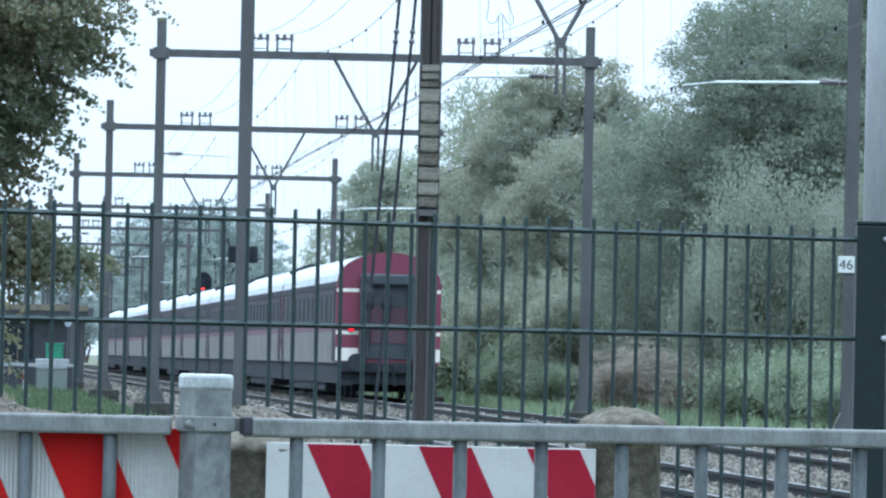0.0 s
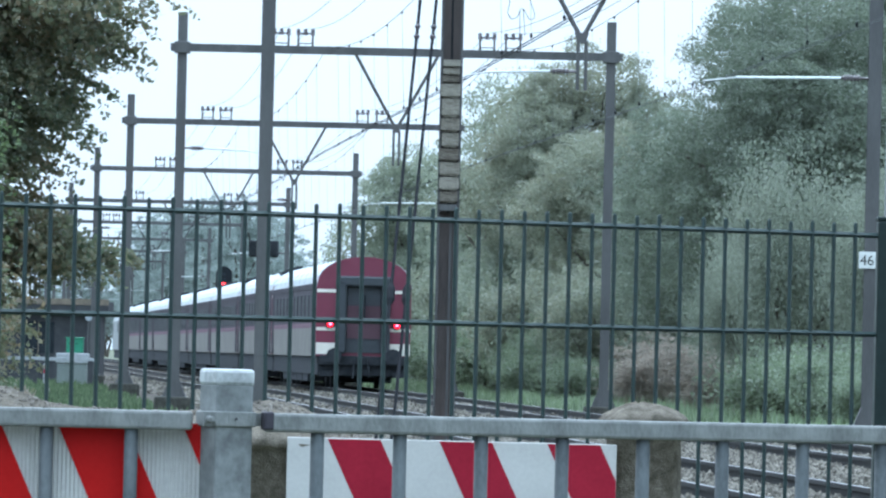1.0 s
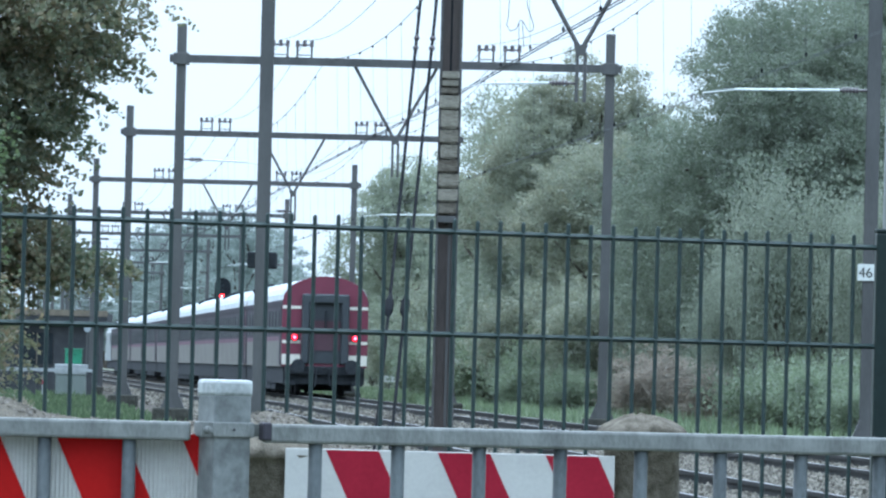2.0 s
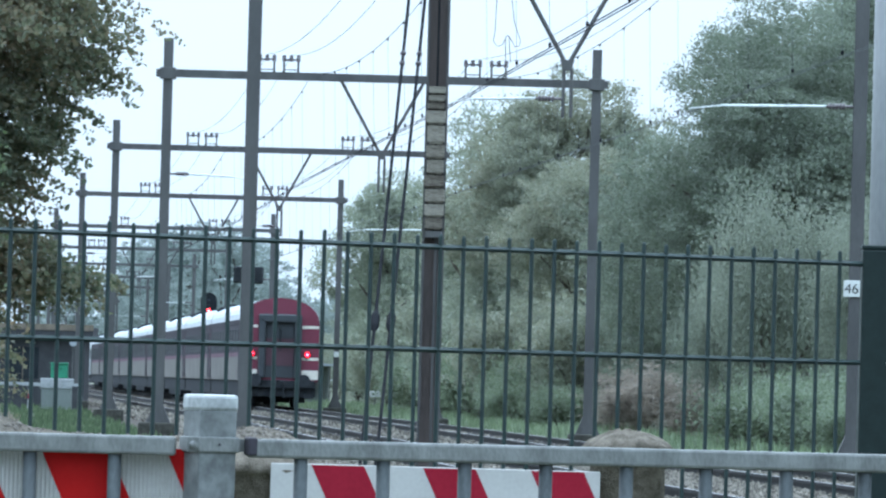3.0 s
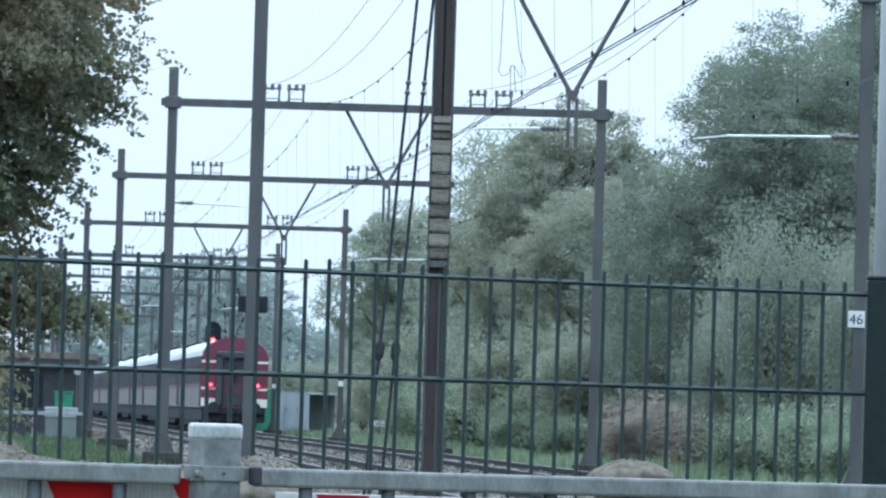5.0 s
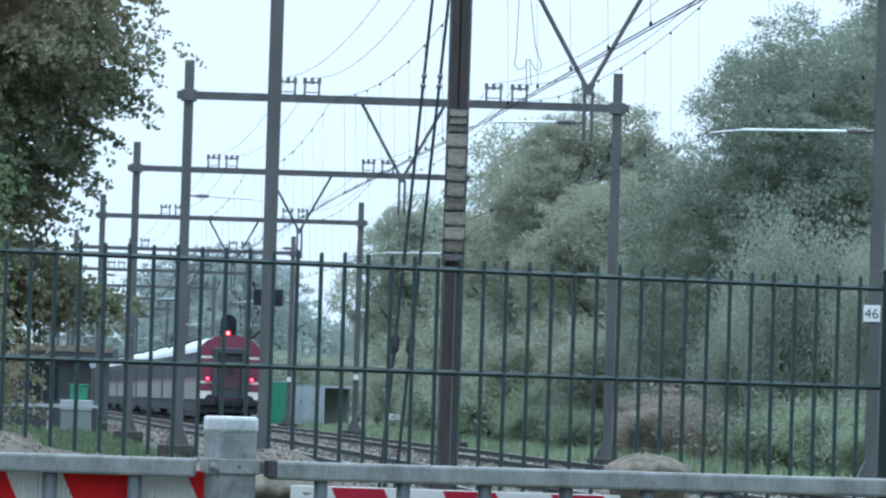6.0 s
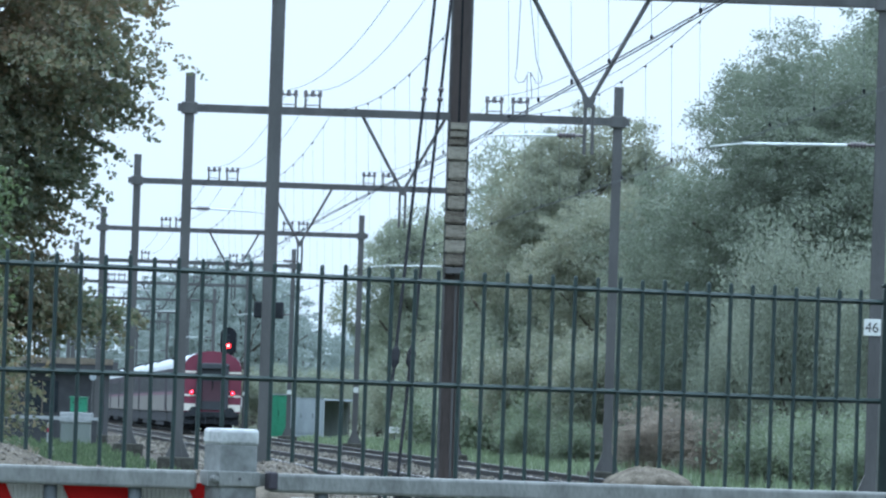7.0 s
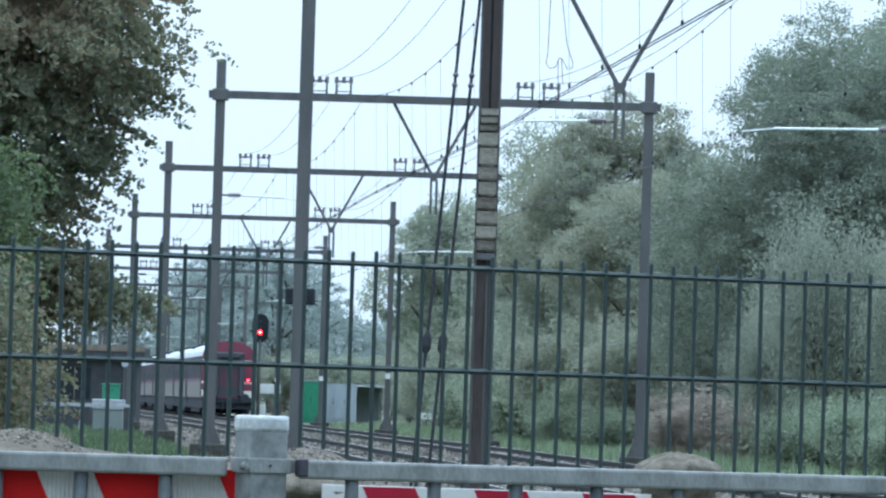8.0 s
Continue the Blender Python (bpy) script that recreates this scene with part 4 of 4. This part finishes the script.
loco = thing("locomotive", "pale grey electric locomotive at the head of the train", "locomotive", Matrix())
part("body", prism(B(), [(1.42, 0.9), (1.45, 2.9), (1.1, 3.5), (-1.1, 3.5), (-1.45, 2.9), (-1.42, 0.9)], 0.2, 18.0), M_LOCO, loco)
part("underframe", box(B(), -1.3, 1.3, 0.4, 17.8, 0.3, 0.9), M_UNDER, loco)
for y in (2.6, 5.4, 12.6, 15.4):
    bm = rod(B(), (-0.81, y, 0.62), (0.81, y, 0.62), 0.62, 24)
    part("wheelset", bm, M_UNDER, loco)
part("roof_equipment", box(B(), -0.8, 0.8, 3, 15, 3.5, 3.8, 0.05), M_UNDER, loco)
for side in (-1, 1):
    for y in (2.0, 16.2):
        part("cab_window", box(B(), side * 1.45 - 0.012, side * 1.45 + 0.012, y - 0.5, y + 0.5, 2.1, 2.8), M_GLASS_DARK, loco)


# ------------------------------------------------------------------ trees, shrubs and grass
def unit(v):
    return v / np.linalg.norm(v, axis=1, keepdims=True)


def clumps(rng, blobs, per, leaf, flat=0.6, spread=1.0, spray=0.0, core=0.0, wide=0.55):
    """Leaf places gathered in tufts over a set of ellipsoids (centre, radii, tufts): dense at the skin, ragged at the rim."""
    cs, a1, a2 = [], [], []

    def add(places, size):
        n = unit(rng.normal(0, 1, places.shape) + np.array([0, 0, 0.8]))
        t = unit(np.cross(n, rng.normal(0, 1, places.shape)))
        s = size * rng.uniform(0.6, 1.3, (len(places), 1))
        cs.append(places)
        a1.append(t * s)
        a2.append(np.cross(n, t) * s * wide)

    for c, r, tufts in blobs:
        dirs = unit(rng.normal(0, 1, (tufts, 3)))
        rad = rng.uniform(0.3, 1.0, (tufts, 1)) ** 0.45
        bump = 1 + 0.2 * np.sin(dirs[:, :1] * 5 + c[0]) * np.cos(dirs[:, 2:] * 4 + c[1])
        centres = np.array(c) + dirs * np.array(r) * rad * bump
        tuft_r = spread * rng.uniform(0.25, 0.6, (tufts, 1))
        k = np.repeat(np.arange(tufts), per)
        off = np.clip(rng.normal(0, 0.5, (tufts * per, 3)), -0.85, 0.85) * tuft_r[k] * np.array([1, 1, flat])
        if spray:
            out = dirs * np.array([1, 1, 0.2]) + np.array([0, 0, -0.25])
            u = rng.uniform(-0.7, 1.3, (tufts * per, 1))
            off = off * (1 - 0.65 * np.clip(u, 0, 1)) + out[k] * u * tuft_r[k] * spray - np.array([0, 0, 0.3]) * np.clip(u, 0, 2) ** 2 * tuft_r[k]
        add(centres[k] + off, leaf)
        if core:
            n = int(tufts * core * 3)
            add(np.array(c) + unit(rng.normal(0, 1, (n, 3))) * np.array(r) * 0.74 * rng.uniform(0, 1, (n, 1)) ** 0.4, leaf * 1.9)
    return np.concatenate(cs), np.concatenate(a1), np.concatenate(a2)


def limb(bm, a, b, r0, r1, rng, bends=4):
    a, b = np.array(a, float), np.array(b, float)
    last, lr = a, r0
    for k in range(1, bends + 1):
        u = k / bends
        p = a + (b - a) * u + (rng.normal(0, 0.05, 3) * np.linalg.norm(b - a) if k < bends else 0)
        r = r0 + (r1 - r0) * u
        rod(bm, last, p, lr, 7, r)
        last, lr = p, r


def tree(label, m, h, rad, seed, leaves, tufts=46, per=34, leaf=0.085, base=0.22, group="trees along the line", blobs=11, core=2.2):
    """A tapered trunk with limbs, each ending in a lobe of the crown."""
    rng = np.random.default_rng(seed)
    ob = thing("tree", label, "tree", m, group)
    bm = B()
    limb(bm, (0, 0, -0.3), (rng.normal(0, 0.2), rng.normal(0, 0.2), h * 0.62), h * 0.022, h * 0.008, rng, 6)
    lobes = []
    for k in range(blobs):
        a = 2.4 * k + rng.uniform(-0.5, 0.5)
        u = (k + 0.5) / blobs
        zc = h * (base + 0.12 + (0.80 - base) * u)
        rr = rad * (0.72 * math.sin(math.pi * min(0.97, 0.22 + 0.75 * u)) + 0.05)
        c = (rr * math.cos(a), rr * math.sin(a), zc)
        limb(bm, (0, 0, h * (0.15 + 0.45 * u)), c, h * 0.009, h * 0.003, rng)
        size = rad * rng.uniform(0.48, 0.66) * (1.12 - 0.3 * u)
        lobes.append((c, (size, size, size * 0.8), tufts))
    lobes.append(((0, 0, h * 0.62), (rad * 0.55, rad * 0.55, h * 0.26), tufts))
    part("trunk", bm, M_BARK, ob, "dark wet bark")
    quads("crown", *clumps(rng, lobes, per, leaf, spread=0.85, core=core), leaves, ob)
    return ob


def shrub(label, m, h, rad, seed, leaves, tufts=60, per=30, leaf=0.07, upright=False, low=0.0):
    rng = np.random.default_rng(seed)
    ob = thing("shrub", label, "shrub", m, "shrubs along the line")
    bm = B()
    lobes = []
    for k in range(6):
        a = 1.05 * k + rng.uniform(-0.4, 0.4)
        c = (rad * 0.55 * math.cos(a), rad * 0.55 * math.sin(a), h * (low + (1 - low) * rng.uniform(0.3, 0.68)))
        limb(bm, (0, 0, -0.2), c, 0.05, 0.015, rng)
        s = rad * rng.uniform(0.45, 0.65)
        lobes.append((c, (s, s, h * 0.3 * (1 - low)), tufts // 2))
    lobes.append(((0, 0, h * (0.42 + 0.58 * low)), (rad * 0.8, rad * 0.8, h * 0.5 * (1 - low)), tufts))
    part("stem", bm, M_BARK, ob)
    cs, a1, a2 = clumps(rng, lobes, per, leaf, 1.6 if upright else 0.7, core=2.0)
    if upright:
        a1 = a1 * np.array([0.5, 0.5, 1.3])
    quads("foliage", cs, a1, a2, leaves, ob)
    return ob


GREEN_TREE = "tall deep green broadleaf tree in full leaf"
t1 = tree(GREEN_TREE, pose(line(175, 9.3), 175, 0), 11.9, 4.6, 11, M_OAK, 170, 76, 0.046, core=3.5)
t2 = tree("broadleaf tree with green and rusty leaves", pose(line(214, 7.2), 214, 0), 11.6, 4.1, 12, M_AUTUMN, 160, 64, 0.050, core=3.0)
t3 = tree("open airy broadleaf tree with gaps in its crown", pose(line(236, 6.6), 236, 0), 12.2, 3.2, 13, M_SHRUB, 64, 34, 0.058, base=0.35, core=0.3)
t6 = tree("low spreading olive-green tree with an open underside", pose(line(197, 6.9), 197, 0), 8.4, 3.3, 19, M_AUTUMN, 120, 56, 0.05, base=0.40)
t4 = tree(GREEN_TREE, pose(line(285, 6.3), 285, 0), 10.6, 3.3, 14, M_SHRUB, 100, 48, 0.06)
# Far tree, its leaf colour paled in place of haze.
t5 = tree(GREEN_TREE, pose(line(470, 6.2), 470, 0), 12.6, 4.4, 15, M_HAZE_LEAF, 44, 34, 0.11, core=0.9)
for src, y, off, turn, s in (
    (t6, 206, 10.0, 70, 0.92), (t1, 184, 8.3, 215, 0.68), (t1, 182, 14.8, 95, 1.25), (t4, 205, 16, 80, 1.1), (t2, 162, 15.5, 40, 0.95), (t1, 245, 12, 200, 0.8), (t4, 262, 9, 130, 0.95), (t4, 322, 9.2, 60, 0.85), (t2, 300, 11, 300, 0.85),
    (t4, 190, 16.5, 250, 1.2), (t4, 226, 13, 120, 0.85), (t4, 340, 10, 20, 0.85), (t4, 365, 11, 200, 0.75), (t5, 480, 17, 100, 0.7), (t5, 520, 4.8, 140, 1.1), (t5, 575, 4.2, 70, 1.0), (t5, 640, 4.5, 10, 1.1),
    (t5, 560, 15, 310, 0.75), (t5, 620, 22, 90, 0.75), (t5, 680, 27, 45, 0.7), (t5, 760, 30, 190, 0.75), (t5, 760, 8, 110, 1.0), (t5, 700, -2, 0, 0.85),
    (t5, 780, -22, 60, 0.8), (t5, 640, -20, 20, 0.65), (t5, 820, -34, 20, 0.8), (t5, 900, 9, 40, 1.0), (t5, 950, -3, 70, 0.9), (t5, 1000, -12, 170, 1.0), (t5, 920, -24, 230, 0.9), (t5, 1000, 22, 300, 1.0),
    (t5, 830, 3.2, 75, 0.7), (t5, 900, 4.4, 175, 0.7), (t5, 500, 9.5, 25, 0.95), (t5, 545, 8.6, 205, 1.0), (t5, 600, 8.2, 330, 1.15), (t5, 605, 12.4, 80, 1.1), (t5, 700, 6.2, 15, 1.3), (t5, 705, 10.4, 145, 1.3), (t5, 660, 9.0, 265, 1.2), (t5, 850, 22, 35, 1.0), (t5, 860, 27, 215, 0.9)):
    c = copy_thing(src, pose(line(y, off), y, 0, 0, 0, turn))
    c.scale = (s, s, s)

s1 = shrub("dense dark green shrub at the edge of the trees", pose(line(150, 11.5), 150, 0), 4.6, 2.4, 31, M_SHRUB, 110, 46, 0.056)
# Darker leaf colour than the other shrubs, adding to the shade under the trees.
s4 = shrub("dark green undergrowth in the shade of the trees", pose(line(172, 8.2), 172, 0), 4.2, 2.2, 36, M_OAK, 110, 46, 0.05)
s2 = shrub("mixed green and brown shrub", pose(line(190, 5.8), 190, 0), 4.0, 2.4, 32, M_AUTUMN, 110, 46, 0.056)
s3 = shrub("silvery green willow bush with upright shoots", pose(line(136, 4.6), 136, 0), 6.0, 1.75, 33, M_WILLOW, 120, 70, 0.044, True, 0.18)
for src, y, off, turn, s in (
    (s4, 180, 9.6, 60, 1.05), (s4, 186, 8.4, 100, 1.2), (s4, 192, 7.6, 190, 0.9), (s2, 205, 5.5, 220, 1.15), (s1, 214, 6.2, 10, 1.3), (s1, 228, 5.4, 140, 1.1), (s2, 242, 5.6, 45, 1.2),
    (s1, 258, 6.8, 270, 1.1), (s1, 275, 6.8, 310, 1.05), (s2, 292, 6.6, 160, 1.0), (s1, 312, 7.8, 80, 1.05), (s1, 330, 9.0, 20, 1.0), (s2, 352, 10.0, 120, 0.9), (s3, 131, 5.8, 75, 0.95),
    (s3, 143, 5.2, 200, 0.8), (s3, 139, 3.7, 290, 0.72), (s4, 146, 9.4, 240, 1.2), (s4, 166, 9.2, 30, 1.2), (s4, 154, 7.8, 130, 1.0), (s1, 204, 10.5, 130, 1.5), (s1, 230, 9.0, 330, 1.5), (s1, 400, 6.5, 50, 1.0), (s2, 440, 6.0, 10, 1.1),
    (s2, 425, 12, 60, 1.1), (s2, 445, 15, 160, 1.2), (s1, 395, 11.5, 250, 0.9), (s1, 500, 5.0, 170, 1.2), (s1, 560, 4.0, 250, 1.2), (s2, 620, 12, 0, 1.3), (s1, 640, 18, 90, 1.4), (s1, 330, -17, 90, 0.8), (s2, 420, -14, 20, 0.9)):
    c = copy_thing(src, pose(line(y, off), y, 0, 0, 0, turn))
    c.scale = (s, s, s)

rng = np.random.default_rng(41)
near = thing("tree", "nearby tree with green and turning brown leaves", "tree", pose(-6.9, 66, 0))
bm = B()
limb(bm, (0, 0, -0.3), (0.2, 0, 8.0), 0.26, 0.08, rng, 6)
lobes = []
for x, y, z, rx, rz, n in ((0.6, 0, 7.0, 2.3, 1.0, 150), (1.5, 0.2, 6.1, 2.0, 0.6, 150), (1.55, 0.2, 5.5, 1.9, 0.40, 190), (1.65, -0.3, 4.95, 1.7, 0.34, 230), (1.62, 0.2, 4.45, 1.65, 0.26, 180),
                           (1.35, 0, 4.08, 1.6, 0.24, 140), (1.25, 0.1, 3.68, 1.5, 0.28, 140), (1.1, 0.1, 3.25, 1.45, 0.30, 130), (0.85, -0.2, 2.78, 1.4, 0.32, 110), (0.6, 0.3, 2.3, 1.35, 0.36, 70),
                           (0.4, 0.2, 1.8, 1.3, 0.5, 70), (1.6, 0, 2.25, 0.85, 0.25, 34), (2.4, 0.1, 2.16, 0.65, 0.12, 22), (1.6, 0.2, 1.75, 0.7, 0.2, 16), (1.5, 0.0, 2.75, 0.65, 0.2, 18),
                           (1.5, -0.3, 3.45, 0.85, 0.30, 60), (1.3, -0.2, 2.5, 0.8, 0.3, 50), (1.4, 0.1, 2.05, 0.7, 0.3, 45), (1.3, 0, 1.6, 0.6, 0.25, 35), (-0.5, 0.5, 4.8, 1.8, 1.8, 180), (-0.4, 0.4, 2.6, 1.4, 1.2, 110),
                           (1.7, 0.1, 2.62, 0.95, 0.2, 36), (2.0, 0, 2.36, 0.85, 0.16, 40), (2.75, 0, 2.22, 0.45, 0.1, 24), (1.2, 0.2, 1.4, 1.0, 0.4, 60), (1.05, 0, 1.9, 1.15, 0.35, 60), (0.6, 0.6, 4.5, 1.6, 1.3, 200), (0.4, 0.5, 3.2, 1.4, 0.9, 150)):
    lobes.append(((x, y, z), (rx, rx, rz), n))
    limb(bm, (0.1, 0, max(0.8, z - 1.2)), (x, y, z), 0.07, 0.015, rng)
part("trunk", bm, M_BARK, near, "dark wet bark")
quads("crown", *clumps(rng, lobes, 70, 0.034, 0.36, 0.50, 1.35, 1.1, 0.7), M_NEAR, near)


shrub("tall fresh green bush beside the nearby tree", pose(-5.55, 61.5, 0), 4.7, 0.8, 71, M_FRESH, 150, 60, 0.034)
shrub("brown-green bush with turning leaves before the nearby tree", pose(-5.15, 60, 0), 2.9, 0.7, 72, M_NEAR, 80, 50, 0.03)


def grass(name, label, count, seed, y0, y1, off0, off1, h, material, wide=0.02):
    rng = np.random.default_rng(seed)
    y = rng.uniform(y0, y1, count)
    c = np.stack([AT_ZERO + SLOPE * y + rng.uniform(off0, off1, count), y, np.full(count, -0.2)], 1)
    patch = 0.6 + 0.5 * np.sin(c[:, 0] * 2.1 + 1) * np.cos(c[:, 1] * 0.7)
    hh = h * rng.uniform(0.4, 1.2, count) * np.clip(patch, 0.35, 1.2)
    up = np.stack([rng.normal(0, 0.25, count) * hh, rng.normal(0, 0.25, count) * hh, hh], 1) / 2
    a = rng.uniform(0, math.pi, count)
    side = np.stack([np.cos(a), np.sin(a), np.zeros(count)], 1) * wide
    tagged(quads(name, c + up, up, side, material), label, "grass", kind="stuff")


grass("grass", "bright wet grass beside the track", 46000, 51, 92, 300, 0.9, 6.0, 0.42, M_GRASS, 0.03)
grass("grass", "wet grass bank beside the track", 24000, 52, 110, 260, -17.0, -9.3, 0.24, M_BANK, 0.03)
grass("dead_grass", "dead brown grass at the foot of the bank", 4000, 54, 143, 168, -14.7, -12.2, 0.34, M_FERN, 0.03)


def dead_stalks(label, m, rad, h, seed, stems=64):
    """Upright dead stems, each carrying a few flat level heads of withered leaf."""
    rng = np.random.default_rng(seed)
    ob = thing("dead_stalks", label, "bracken", m, "dead stalks below the trees")
    a, r = rng.uniform(0, 2 * math.pi, stems), rad * np.sqrt(rng.uniform(0, 1, stems))
    foot = np.stack([r * np.cos(a), r * np.sin(a), np.full(stems, -0.2)], 1)
    tall = h * rng.uniform(0.6, 1.0, stems) * (1.0 - 0.25 * (r / rad) ** 2)
    lean = np.stack([rng.normal(0, 0.07, stems), rng.normal(0, 0.07, stems), np.ones(stems)], 1)
    up = lean * (tall[:, None] + 0.2) / 2
    turn = rng.uniform(0, math.pi, stems)
    side = np.stack([np.cos(turn), np.sin(turn), np.zeros(stems)], 1) * 0.012
    quads("stem", foot + up, up, side, M_FERN, ob)
    cs, a1, a2 = [], [], []
    for p, u, t in zip(foot, lean, tall):
        for k in range(5):
            z = t * (1.0 - 0.15 * k) + rng.normal(0, 0.03)
            c = p + u * (z + 0.2) + np.array([rng.normal(0, 0.1), rng.normal(0, 0.1), 0.0])
            n = 26
            spread = rng.uniform(0.10, 0.24)
            off = np.stack([rng.normal(0, spread, n), rng.normal(0, spread, n), rng.normal(0, 0.022, n)], 1)
            off[:, 2] -= 0.25 * np.hypot(off[:, 0], off[:, 1]) ** 2
            q = rng.uniform(0, 2 * math.pi, n)
            size = rng.uniform(0.03, 0.06, (n, 1))
            cs.append(c + off)
            a1.append(np.stack([np.cos(q), np.sin(q), rng.normal(0, 0.25, n)], 1) * size)
            a2.append(np.stack([-np.sin(q), np.cos(q), rng.normal(0, 0.25, n)], 1) * size * 0.5)
    quads("withered_foliage", np.concatenate(cs), np.concatenate(a1), np.concatenate(a2), M_FERN, ob)
    return ob


stalks = dead_stalks("patch of dead brown bracken with flat withered heads", pose(line(155, 3.6), 155, 0), 1.0, 1.9, 53)
for y, off, turn, k in ((158, 4.6, 100, 1.0), (161, 5.6, 190, 0.95), (153, 2.9, 250, 0.8), (156, 5.2, 40, 0.9), (150, 4.4, 310, 0.85), (163, 6.9, 75, 0.85), (166, 4.4, 150, 1.05)):
    copy_thing(stalks, pose(line(y, off), y, 0, 0, 0, turn)).scale = (k, k, k)
herb = shrub("low bright green weeds at the foot of the shrubs", pose(line(132, 3.6), 132, 0), 1.6, 1.4, 61, M_HERB, 56, 40, 0.045)
tagged(herb, category="weeds")
for y, off, turn, k in ((126, 4.0, 80, 0.9), (120, 3.8, 200, 0.7), (138, 4.6, 140, 0.8), (198, 4.9, 20, 1.5), (208, 4.5, 260, 1.6), (220, 4.7, 70, 1.6), (233, 4.5, 190, 1.5), (247, 4.8, 330, 1.5), (128, 4.4, 310, 1.1), (176, 3.6, 45, 0.8), (190, 3.4, 120, 0.8)):
    copy_thing(herb, pose(line(y, off), y, 0, 0, 0, turn)).scale = (k, k, k)


# ------------------------------------------------------------------ movement
def motions():
    steps = [0.5 * k for k in range(17)]
    for k, c in enumerate(coaches + [loco]):
        rows = []
        for t in steps:
            y = 167.0 + 18.5 * t + 0.15 * t * t + 26.75 * k
            heading = math.degrees(math.atan2(track(y, TRACK_A) - track(y + 26.4, TRACK_A), 26.4))
            rows.append((t, pose(track(y, TRACK_A), y, RAIL, 0, 0, heading)))
        walk(c, rows)


motions()
